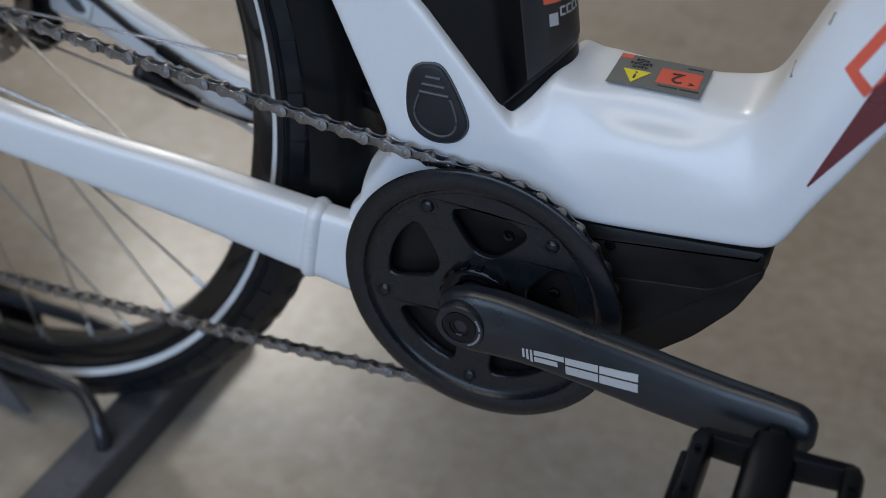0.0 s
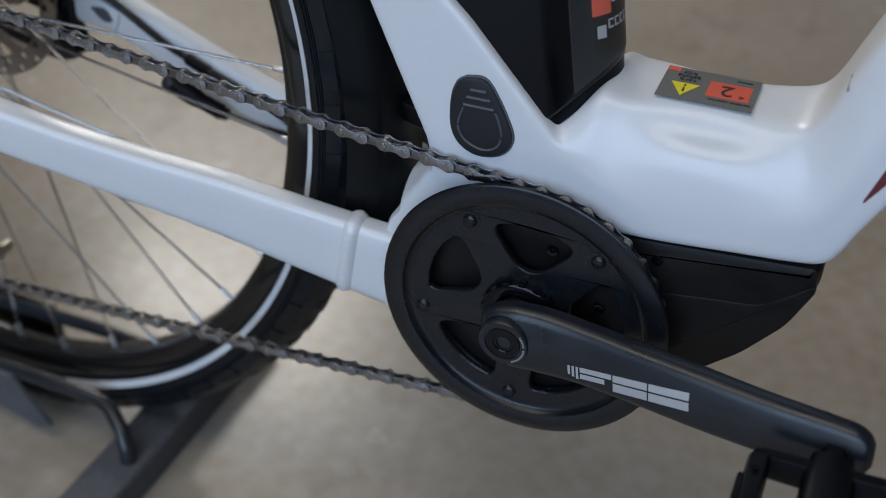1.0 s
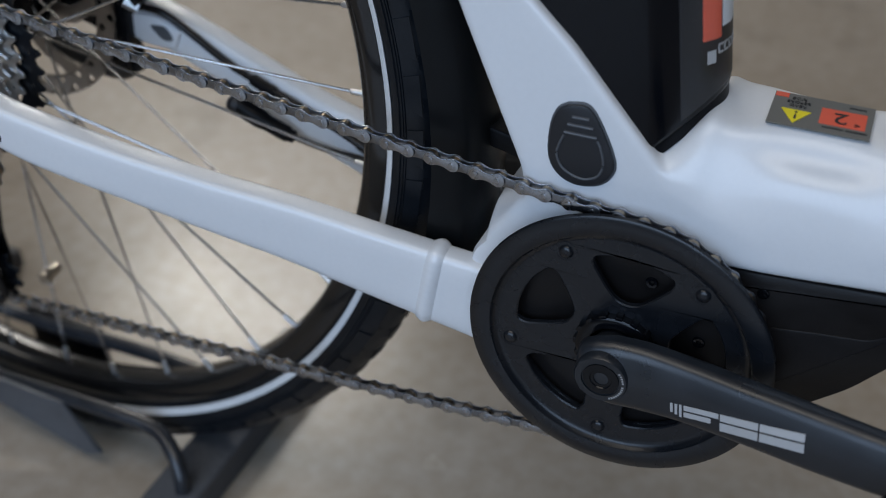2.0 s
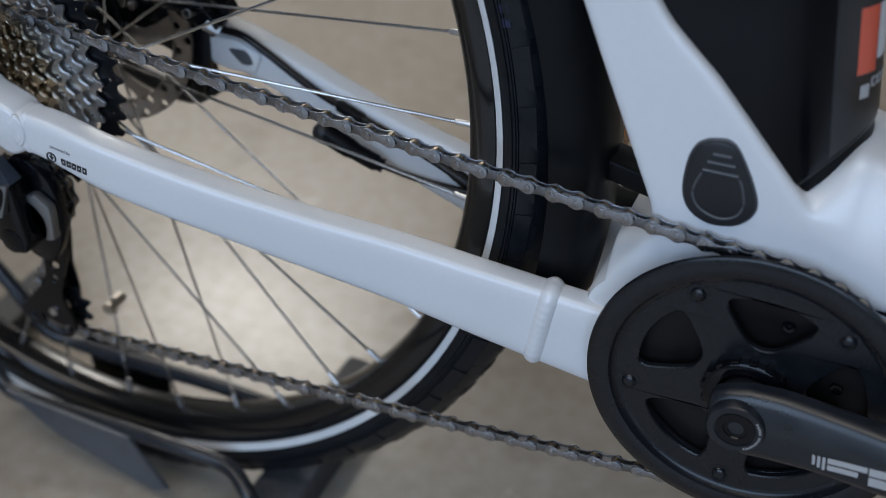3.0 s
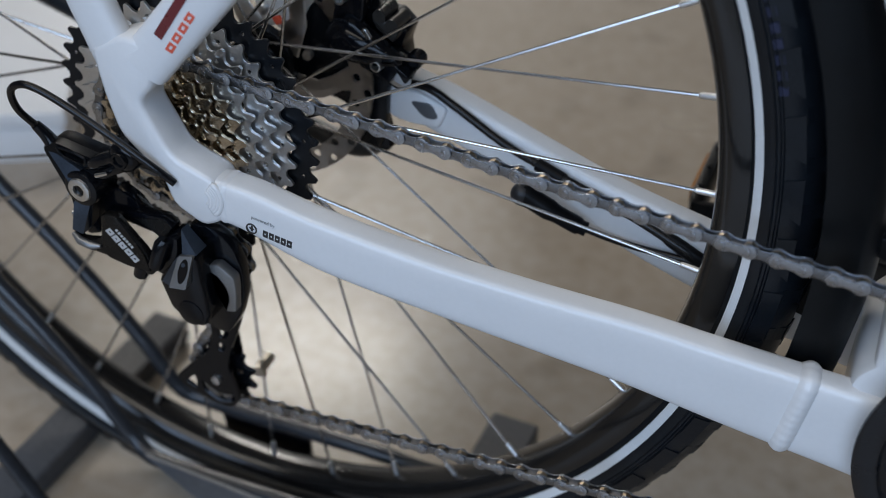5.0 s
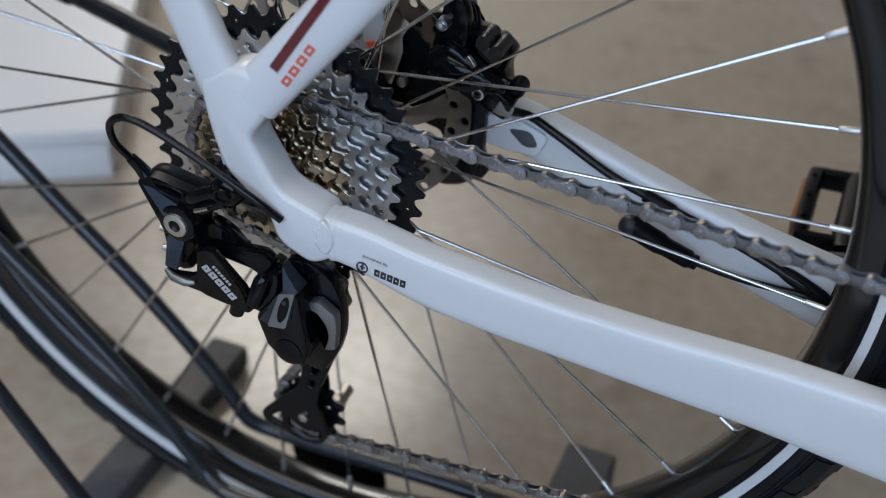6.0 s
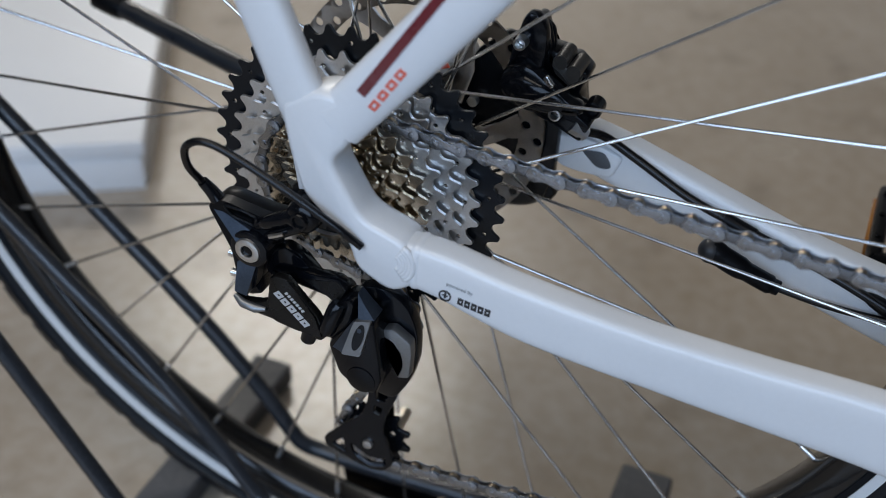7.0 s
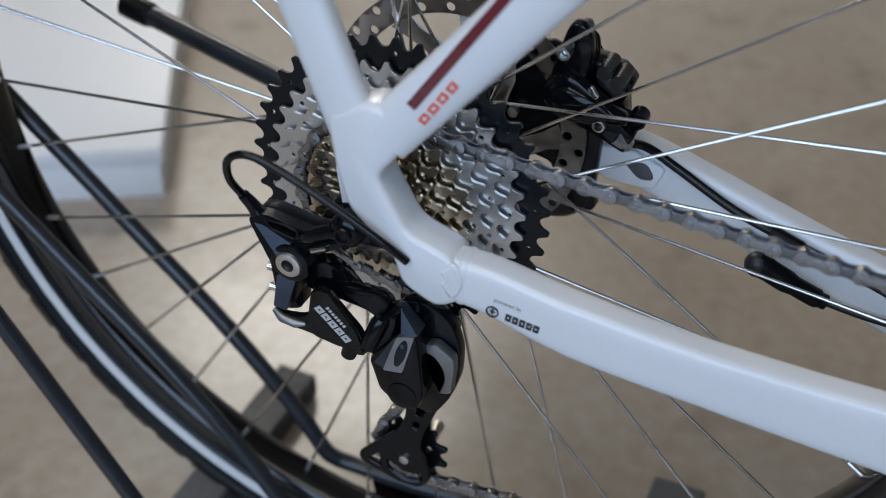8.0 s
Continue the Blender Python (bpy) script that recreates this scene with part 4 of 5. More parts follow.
def crank(side, name="crank_arm"):
    """An arm from the bottom bracket to its pedal; side -1 is the chain side."""
    f = -side
    ex, ez = 0.1745 * f, 0.0195 * f
    pts, ra, rb = [], [], []
    for t, y, a, b in ((-0.085, 0.0752, 0.0040, 0.0105), (-0.07, 0.0752, 0.0070, 0.0142), (-0.03, 0.0752, 0.0082, 0.0172), (0.03, 0.0752, 0.0088, 0.0192), (0.12, 0.0755, 0.0090, 0.0188), (0.25, 0.0785, 0.0090, 0.0172), (0.42, 0.0850, 0.0088, 0.0163), (0.60, 0.0925, 0.0084, 0.0162), (0.80, 0.1000, 0.0080, 0.0152),
                       (0.96, 0.1040, 0.0074, 0.0142), (1.04, 0.1055, 0.0070, 0.0128), (1.075, 0.1060, 0.0060, 0.0095), (1.092, 0.1062, 0.0035, 0.0050)):
        y += 0.0035 + 0.001 * t
        pts.append((ex * t, side * y, BB[1] + ez * t))
        ra.append(a)
        rb.append(b)
    sm = bezier(pts, 4)
    ia, ib = [], []
    for i in range(len(ra) - 1):
        for k in range(4):
            ia.append(ra[i] + (ra[i + 1] - ra[i]) * k / 4)
            ib.append(rb[i] + (rb[i + 1] - rb[i]) * k / 4)
    arm = part(name, Shape().beam(sm, ia + ra[-1:], ib + rb[-1:], rounded([(1, -0.80), (1.02, 0.16), (0.50, 0.86), (0.05, 1.0), (-0.7, 1.0), (-1, 0.75), (-1, -0.75), (-0.7, -1), (0.62, -1)], 0.34, 4)), CRANK, bike, "matt black forged crank arm with a grey logo patch", 60)
    boss = Shape().lathe([(0.0118, side * 0.060), (0.0148, side * 0.070), (0.0148, side * 0.0870), (0.0138, side * 0.0887), (0.0105, side * 0.0887), (0.0105, side * 0.0877), (0.006, side * 0.0877), (0.0055, side * 0.0835), (0.0001, side * 0.0835), (0.0001, side * 0.060)], BB, 40, False)
    part("spindle_boss", boss, CRANK, arm)
    part("crank_bolt", Shape().lathe([(0.0098, side * 0.0875), (0.0096, side * 0.0884), (0.0060, side * 0.0884), (0.0056, side * 0.0877), (0.0040, side * 0.0877), (0.0036, side * 0.0835), (0.0098, side * 0.0835)], BB, 32), BLACK_GLOSS, arm, "black hex socket bolt")
    if side < 0:
        for k in range(16):
            a = radians(38 - 7.0 * k)
            if k in (5, 15):
                continue
            s = Shape().box(pose(BB[0] + 0.0121 * math.cos(a), -0.0889, BB[1] + 0.0121 * math.sin(a), 0, -math.degrees(a), 0), 0.0011, 0.0002, 0.0007)
            part("tiny_print", s, GREY_PRINT, arm)
        # grey logo patch of plain slanted bars on the outer face
        d = Vector((0.063, 0.0170)).normalized()
        up = Vector((-d.y, d.x))
        o = Vector((-0.0040, 0.2795))

        def patch(s0, s1, h0, h1, slant=0.12):
            rows = [[o + d * (s + slant * h) + up * h for s in (s0, s1)] for h in (h0, h1)]
            draped("logo_bar", arm, rows, GREY_PRINT, arm, n=6, lift=0.0003)
        lo, hi = -0.0052, 0.0050
        for k in range(3):
            patch(0.0435 + 0.0024 * k, 0.0449 + 0.0024 * k, lo + 0.0045 - 0.001 * k, hi)
        for s0, s1, h0, slots in ((0.0507, 0.0690, lo + 0.003, (0.0014,)), (0.0698, 0.0890, lo, (0.0004,)), (0.0898, 0.1115, lo, (0.0004,))):
            top = hi
            for z in slots:
                patch(s0, s1, z + 0.0006, top)
                top = z - 0.0006
            patch(s0, s1 - 0.004 * (h0 > lo), h0, top)
    return arm


crank(-1)
crank(1)


def pedal(side):
    f = -side
    cx, cz = 0.1740 * f, BB[1] + 0.0185 * f
    y0 = 0.1195
    m = pose(cx, side * y0, cz, 0, -4, 0)
    w = lambda x, y, z: (x, side * y, z)
    body = Shape().sweep([w(0, 0.004, 0), w(0, 0.020, 0), w(0, 0.085, 0), w(0, 0.096, 0)], [0.0100, 0.0118, 0.0118, 0.0100], [0.009, 0.0100, 0.0100, 0.009], 16, 3.5)
    ped = part("pedal", body, PLASTIC, bike, "black resin platform pedal")
    ped.matrix_basis = m
    part("pedal_axle", Shape().sweep([w(0, -0.012, 0), w(0, 0.008, 0)], 0.0072, n=6), BLACK_GLOSS, ped, "black pedal axle")
    for x in (-0.031, 0.036):
        part("side_rail", Shape().sweep([w(x * 0.97, 0.012, 0), w(x, 0.018, 0), w(x, 0.090, 0), w(x * 0.97, 0.096, 0)], [0.0040, 0.0052, 0.0052, 0.0040], [0.0085, 0.0105, 0.0105, 0.0085], 12, 4.0), PLASTIC, ped)
        if side > 0 or x < 0:
            part("reflector", Shape().box(pose(x * 1.17, side * 0.054, 0), 0.004, 0.052, 0.014, 0.001), AMBER if side > 0 else PLASTIC, ped, "amber reflector")
    for y in (0.013, 0.094):
        part("cross_bar", Shape().sweep([w(-0.031, y, 0.001), w(0, y, 0), w(0.036, y, 0.001)], [0.0034, 0.004, 0.0034], [0.0075, 0.008, 0.0075], 12, 4.0), PLASTIC, ped)
    for x in (-0.031, 0.036):
        for y in (0.028, 0.054, 0.080):
            part("grip_stud", Shape().sweep([w(x, y, 0.009), w(x, y, 0.0120)], 0.0017, n=8, up=(1, 0, 0)), BLACK_GLOSS, ped)


AMBER = mat("amber_reflector", (0.34, 0.14, 0.03), 0.25, 0, 0.1, 90, 0.1)
pedal(-1)
pedal(1)


def framed(outline, hole):
    """An outline with a hole of any shape, joined to it by a slit."""
    turned = lambda o: sum(o[k - 1][0] * o[k][1] - o[k][0] * o[k - 1][1] for k in range(len(o))) > 0
    if turned(outline) == turned(hole):
        hole = hole[::-1]
    i, j = min(((i, j) for i in range(len(outline)) for j in range(len(hole))), key=lambda q: (outline[q[0]][0] - hole[q[1]][0]) ** 2 + (outline[q[0]][1] - hole[q[1]][1]) ** 2)
    return outline[:i + 1] + hole[j:] + hole[:j + 1] + outline[i:]


def derailleur():
    slope = lambda y, z0, k: lambda x, z: y + k * (z - z0)
    knuckle = [(-0.5374, 0.3567), (-0.5327, 0.3612), (-0.5260, 0.3622), (-0.5054, 0.3583), (-0.4956, 0.3583), (-0.4857, 0.3633), (-0.4870, 0.3540), (-0.4998, 0.3443), (-0.5055, 0.3400), (-0.5090, 0.3267), (-0.5135, 0.3086), (-0.5224, 0.3057), (-0.5239, 0.3281)]
    pocket = rounded([(-0.5270, 0.3602), (-0.5150, 0.3596), (-0.5075, 0.3572), (-0.5089, 0.3520), (-0.5230, 0.3548)], 0.0015, 3)
    rd = part("derailleur", Shape().prism(rounded(knuckle, 0.003, 3), -0.0770, -0.068, 0.001), PLASTIC, bike, "black rear derailleur with a clutch cover")
    part("knuckle_front", Shape().prism(framed(rounded(knuckle, 0.003, 3), pocket), -0.0840, -0.0772), PLASTIC, rd, "black knuckle with an open cable pocket")
    part("pocket_wall", Shape().sweep([(x, -0.0846, z) for x, z in pocket + pocket[:1]], 0.0009, n=8, up=(0, 1, 0)), BLACK_MATT, rd)
    part("cable_inner", Shape().sweep([(-0.5300, -0.0800, 0.3590), (-0.5180, -0.0795, 0.3570), (-0.5080, -0.0790, 0.3545)], 0.0008, n=8), STEEL, rd)
    # facets coloured lighter and bluer for the light they reflect
    part("knuckle_facet", Shape().wedge([(-0.5352, 0.3562), (-0.5287, 0.3552), (-0.5112, 0.3497), (-0.5184, 0.3420)], slope(-0.0890, 0.3432, 0.42), -0.0830), BLUE_SHEEN, rd, "black facet with a blue sheen in its colour")
    part("lower_facet", Shape().wedge([(-0.5224, 0.3246), (-0.5162, 0.3292), (-0.5111, 0.3249), (-0.5153, 0.3072), (-0.5228, 0.3081)], slope(-0.0895, 0.308, 0.30), -0.0800), BLUE_SHEEN, rd, "black facet with a blue sheen in its colour")
    part("knuckle_barrel", Shape().cyl((-0.5122, 0.3380), 0.0112, -0.0885, -0.068, 28, 0.0016), BLACK_GLOSS, rd)
    part("mount_bolt", Shape().lathe([(0.0034, -0.0882), (0.0036, -0.0902), (0.0052, -0.0904), (0.0070, -0.0898), (0.0076, -0.0880), (0.0076, -0.085), (0.0034, -0.085)], (-0.5122, 0.3380), 28), ALLOY, rd, "silver hex socket bolt")
    part("bolt_socket", Shape().cyl((-0.5122, 0.3380), 0.0036, -0.0888, -0.086, 6), BLACK_GLOSS, rd)
    # link to the hanger: an open frame, a pivot and a small screw block
    part("link_arm", Shape().sweep(bezier([(-0.5110, -0.0800, 0.3500), (-0.5040, -0.0835, 0.3545), (-0.4960, -0.0850, 0.3595), (-0.4880, -0.0850, 0.3635), (-0.4800, -0.0845, 0.3660)], 4), [0.0036] * 5 + [0.0042] * 8 + [0.0050] * 4, n=16), BLACK_GLOSS, rd, "gloss black hanger link")
    part("link_arm", Shape().sweep(bezier([(-0.5060, -0.0800, 0.3445), (-0.4985, -0.0840, 0.3490), (-0.4900, -0.0850, 0.3550), (-0.4820, -0.0845, 0.3595)], 4), [0.0030] * 5 + [0.0034] * 8, n=16), BLACK_GLOSS, rd)
    part("link_web", Shape().prism(rounded([(-0.5065, 0.3500), (-0.4986, 0.3450), (-0.4815, 0.3560), (-0.4740, 0.3600), (-0.4760, 0.3700), (-0.4841, 0.3650), (-0.4945, 0.3603)], 0.002, 3), -0.0800, -0.0730, 0.0008), BLACK_GLOSS, rd)
    part("link_knuckle", Shape().lathe([(0.0001, -0.0890), (0.0060, -0.0885), (0.0085, -0.0868), (0.0094, -0.0840), (0.0094, -0.0715), (0.0001, -0.0715)], (-0.4800, 0.3660), 28, False), BLACK_GLOSS, rd, "gloss black pivot", 70)
    part("pivot_lever", Shape().prism(rounded([(-0.4885, 0.3745), (-0.4800, 0.3765), (-0.4735, 0.3650), (-0.4700, 0.3560), (-0.4760, 0.3540), (-0.4830, 0.3600)], 0.003, 3), -0.0770, -0.0715, 0.0012), BLACK_GLOSS, rd)
    part("link_bolt", Shape().cyl((-0.4795, 0.3662), 0.0045, -0.0902, -0.075, 20, 0.0012), BLACK_MATT, rd)
    part("link_socket", Shape().lathe([(0.0030, -0.0905), (0.0034, -0.0912), (0.0046, -0.0912), (0.0050, -0.0905)], (-0.4795, 0.3662), 20), BLACK_GLOSS, rd)
    part("inner_body", Shape().prism(rounded([(-0.5192, 0.3257), (-0.4998, 0.3335), (-0.49, 0.3291), (-0.4781, 0.3151), (-0.5098, 0.3114)], 0.002, 2), -0.0730, -0.0640, 0.001), BLACK_GLOSS, rd)
    part("adjuster_screw", Shape().sweep([(-0.4975, -0.0895, 0.3520), (-0.4890, -0.0895, 0.3560)], [0.0016, 0.0014], n=10), STEEL, rd)
    part("hanger", Shape().prism(rounded([(-0.495, 0.372), (-0.478, 0.385), (-0.462, 0.372), (-0.462, 0.35), (-0.478, 0.35)], 0.004, 3), -0.0715, -0.0665, 0.001), BLACK_MATT, rd)
    # parallelogram: outer plate with its logo face, inner arm and pins
    tilt = slope(-0.0915, 0.3090, 0.10)
    plate = [(-0.5235, 0.3050), (-0.5220, 0.3070), (-0.5170, 0.3042), (-0.5070, 0.3060), (-0.5020, 0.3090), (-0.4995, 0.3250), (-0.4960, 0.3272), (-0.4890, 0.3270), (-0.4830, 0.3200), (-0.4720, 0.3080), (-0.4670, 0.2960), (-0.4700, 0.2918), (-0.4750, 0.2915), (-0.4840, 0.2945), (-0.4970, 0.2965), (-0.5110, 0.2978), (-0.5190, 0.3000)]
    part("outer_plate", Shape().prism(rounded(plate, 0.0012, 2), -0.0905, -0.0850, 0.0012), GREY_PLATE, rd, "gunmetal grey parallelogram plate")
    face = [(-0.5005, 0.3050), (-0.4980, 0.3250), (-0.4955, 0.3262), (-0.4893, 0.3262), (-0.4728, 0.3078), (-0.4685, 0.2965), (-0.4840, 0.2965), (-0.4970, 0.2985)]
    part("plate_face", Shape().wedge(rounded(face, 0.0012, 2), tilt, -0.0895), GREY_PLATE, rd)
    part("plate_lug", Shape().sweep([(-0.5225, -0.0895, 0.3058), (-0.5170, -0.0912, 0.3030), (-0.5090, -0.0915, 0.3022), (-0.5030, -0.0908, 0.3030)], [0.0014, 0.0026, 0.0026, 0.0012], n=14), ALLOY_DULL, rd)
    part("inner_plate", Shape().prism(rounded([(-0.5059, 0.3200), (-0.4854, 0.3240), (-0.4656, 0.3255), (-0.4600, 0.3203), (-0.4642, 0.3110), (-0.4792, 0.3134), (-0.4959, 0.3156)], 0.0015, 2), -0.0780, -0.070, 0.0012), BLACK_GLOSS, rd)
    part("inner_facet", Shape().wedge([(-0.4854, 0.3205), (-0.4656, 0.3243), (-0.4608, 0.3203), (-0.4645, 0.3125), (-0.4740, 0.3165)], slope(-0.0815, 0.3125, 0.30), -0.0770), GREY_PLATE, rd)
    part("limit_block", Shape().prism(rounded([(-0.530, 0.332), (-0.514, 0.330), (-0.512, 0.302), (-0.520, 0.299), (-0.5270, 0.304)], 0.002, 3), -0.0795, -0.066, 0.0015), BLACK_MATT, rd)
    for z in (0.3215, 0.3080):
        part("limit_screw", Shape().sweep([(-0.5330, -0.075, z), (-0.527, -0.075, z)], [0.0024, 0.0021], n=12), STEEL, rd)
    part("spring_barrel", Shape().sweep([(-0.4612, -0.0850, 0.3165), (-0.4622, -0.0860, 0.3145), (-0.4668, -0.0885, 0.3010), (-0.4678, -0.0890, 0.2985)], [0.0038, 0.0048, 0.0048, 0.0042], n=18), BLACK_GLOSS, rd)
    part("pin_end", Shape().sweep([(-0.4770, -0.0880, 0.2960), (-0.4795, -0.0885, 0.2885)], [0.0046, 0.0042], n=16), BLACK_GLOSS, rd)
    part("yoke", Shape().prism(rounded([(-0.4690, 0.3100), (-0.4590, 0.3190), (-0.4535, 0.3180), (-0.4560, 0.3000), (-0.4670, 0.2885), (-0.4725, 0.2900)], 0.002, 2), -0.0840, -0.0680, 0.0015), BLACK_GLOSS, rd)
    # plain blocks in place of the maker's lettering
    u = Vector((0.0190, -0.0160)).normalized()
    n = Vector((-u.y, u.x))
    o = Vector((-0.4960, 0.3175))

    def bar(s, h, w, t):
        pts = [o + u * (a + 0.2 * b) + n * b for a, b in ((s, h), (s + w, h), (s + w, h + t), (s, h + t))]
        part("logo_bar", Shape().wedge([tuple(p) for p in pts], lambda x, z: tilt(x, z) - 0.00025, -0.0900), GREY_PRINT, rd)
    for k in range(5):
        s = 0.0004 + 0.0051 * k
        bar(s, -0.0022, 0.0043, 0.0015)
        bar(s, 0.0004, 0.0043, 0.0015)
        bar(s, -0.0007, 0.0015, 0.0011)
        bar(s + 0.0028, -0.0007, 0.0015, 0.0011)
    for k in range(7):
        bar(0.0030 + 0.0021 * k, 0.0038, 0.0014, 0.0018)
    # clutch housing
    hull = [(-0.4689, 0.2879), (-0.4535, 0.3080), (-0.4439, 0.3124), (-0.4412, 0.3093), (-0.4385, 0.2850), (-0.4375, 0.2700), (-0.4410, 0.2600), (-0.4511, 0.2600), (-0.4628, 0.2679)]
    part("clutch_cover", Shape().prism(rounded(hull, 0.003, 4), -0.0868, -0.066, 0.0025), BLACK_GLOSS, rd, "black clutch housing")
    shine = slope(-0.0925, 0.2895, 0.22)
    part("clutch_face", Shape().wedge(rounded([(-0.4575, 0.2890), (-0.4515, 0.3100), (-0.4420, 0.3122), (-0.4465, 0.2905)], 0.0012, 2), shine, -0.0850), ALLOY_DULL, rd, "satin grey facet")
    slot = [(-0.4483 + 0.0029 * math.cos(a) + 0.0018 * math.sin(a), 0.3015 + 0.0080 * math.sin(a)) for a in (2 * math.pi * k / 20 for k in range(20))]
    part("clutch_slot", Shape().wedge(slot, lambda x, z: shine(x, z) - 0.0003, -0.0860), BLACK_GLOSS, rd)
    part("clutch_screw", Shape().wedge([(-0.4478 + 0.0014 * math.cos(k), 0.3058 + 0.0014 * math.sin(k)) for k in range(6)], lambda x, z: shine(x, z) - 0.0006, -0.0870), BLUE_SHEEN, rd)
    part("clutch_bevel", Shape().wedge([(-0.4640, 0.2895), (-0.4555, 0.3045), (-0.4517, 0.3100), (-0.4577, 0.2890)], lambda x, z: shine(x, z) + 0.25 * max(0.0, -0.4520 - x), -0.0850), BLUE_SHEEN, rd, "black facet with a blue sheen in its colour")
    part("upper_facet", Shape().wedge([(-0.4520, 0.3240), (-0.4478, 0.3190), (-0.4408, 0.3120), (-0.4500, 0.3105)], slope(-0.0860, 0.3105, 0.35), -0.0750), BLUE_SHEEN, rd)
    part("clutch_cap", Shape().cyl((-0.4490, 0.2690), 0.0085, -0.0875, -0.086, 32, 0.0005), BLACK_MATT, rd)
    arc = [(-0.4478, 0.2960), (-0.4350, 0.3010), (-0.4245, 0.2940), (-0.4240, 0.2860), (-0.4255, 0.2690), (-0.4335, 0.2670), (-0.4300, 0.2770), (-0.4310, 0.2850), (-0.4360, 0.2920), (-0.4430, 0.2925)]
    part("switch_arc", Shape().prism(rounded(arc, 0.002, 3), -0.0760, -0.0690, 0.0012), ALLOY_DULL, rd, "satin grey clutch arc")
    back = [(-0.470, 0.300), (-0.456, 0.3190), (-0.4400, 0.3200), (-0.4290, 0.3107), (-0.4236, 0.2950), (-0.4238, 0.2760), (-0.4288, 0.2583), (-0.4383, 0.2417), (-0.455, 0.245), (-0.468, 0.265)]
    part("cage_disc", Shape().prism(rounded(back, 0.006, 4), -0.0685, -0.0600, 0.0015), BLACK_GLOSS, rd)
    # cage plates and pulleys
    cage = [(-0.4560, 0.2700), (-0.4360, 0.2620), (-0.4390, 0.2400), (-0.4430, 0.2290), (-0.4500, 0.2110), (-0.4530, 0.1970), (-0.4480, 0.1820), (-0.4460, 0.1710), (-0.4530, 0.1612), (-0.4665, 0.1605), (-0.4925, 0.1690), (-0.4940, 0.1755), (-0.4820, 0.1895), (-0.4665, 0.2060), (-0.4620, 0.2210), (-0.4630, 0.2500)]
    holes = [rounded([(-0.4880, 0.1728), (-0.4800, 0.1805), (-0.4785, 0.1685)], 0.002, 3), rounded([(-0.4755, 0.1780), (-0.4735, 0.1695), (-0.4640, 0.1655), (-0.4550, 0.1670), (-0.4510, 0.1740), (-0.4565, 0.1715), (-0.4640, 0.1715), (-0.4700, 0.1745)], 0.0015, 2),
             rounded([(-0.4565, 0.2290), (-0.4490, 0.2280), (-0.4505, 0.2225), (-0.4565, 0.2215)], 0.002, 3), rounded([(-0.4580, 0.2165), (-0.4530, 0.2160), (-0.4545, 0.2095), (-0.4590, 0.2110)], 0.0015, 3)]
    far_cage = rounded([(-0.4600, 0.2650), (-0.4480, 0.2650), (-0.4560, 0.2150), (-0.4540, 0.1950), (-0.4560, 0.1740), (-0.4680, 0.1740), (-0.4710, 0.1900), (-0.4650, 0.2150)], 0.004, 3)
    for loops, y0, y1 in (([rounded(cage, 0.003, 3)] + holes, -0.0535, -0.0512), ([far_cage], -0.0350, -0.0330)):
        part("cage_plate", Shape().plate(loops, y0, y1, 0.0004), BLACK_GLOSS, rd, "black derailleur cage plate")
    part("cage_rib", Shape().sweep(bezier([(-0.4700, -0.0540, 0.1700), (-0.4610, -0.0545, 0.1665), (-0.4520, -0.0540, 0.1690)], 4), 0.0014, n=8), BLUE_SHEEN, rd)
    for c in (TENSION, GUIDE):
        pul = part("pulley", sprocket(Shape(), 11, c, PULLEY_Y - 0.0011, PULLEY_Y + 0.0011, 0.0062, tip=0.0018, holes=((2, 0.0125, 0.0024, 0.0020, 0.5),)), BLACK_MATT, rd, "black toothed pulley", weld=True)
        part("pulley_bolt", Shape().lathe([(0.0001, -0.0552), (0.0014, -0.0552), (0.0017, -0.0540), (0.0018, -0.0556), (0.0030, -0.0554), (0.0033, -0.0530), (0.0033, -0.034), (0.0001, -0.034)], c, 20, False), ALLOY, pul, "silver pulley bolt")
    # gear cable
    loop = bezier([(-0.4445, -0.0905, 0.3620), (-0.4560, -0.0945, 0.3730), (-0.4800, -0.0970, 0.3880), (-0.5080, -0.0985, 0.4020), (-0.5240, -0.1000, 0.4070), (-0.5350, -0.0995, 0.4010), (-0.5390, -0.0940, 0.3860), (-0.5385, -0.0830, 0.3690), (-0.5350, -0.0800, 0.3620)], 8)
    part("gear_cable", Shape().sweep(loop, 0.0021, n=12, up=(0, 1, 0)), CABLE, bike, "black gear cable housing")
    part("cable_ferrule", Shape().sweep([(-0.5388, -0.0840, 0.3710), (-0.5360, -0.0815, 0.3650), (-0.5325, -0.0810, 0.3600)], [0.0030, 0.0036, 0.0042], n=14), BLACK_GLOSS, bike)


derailleur()


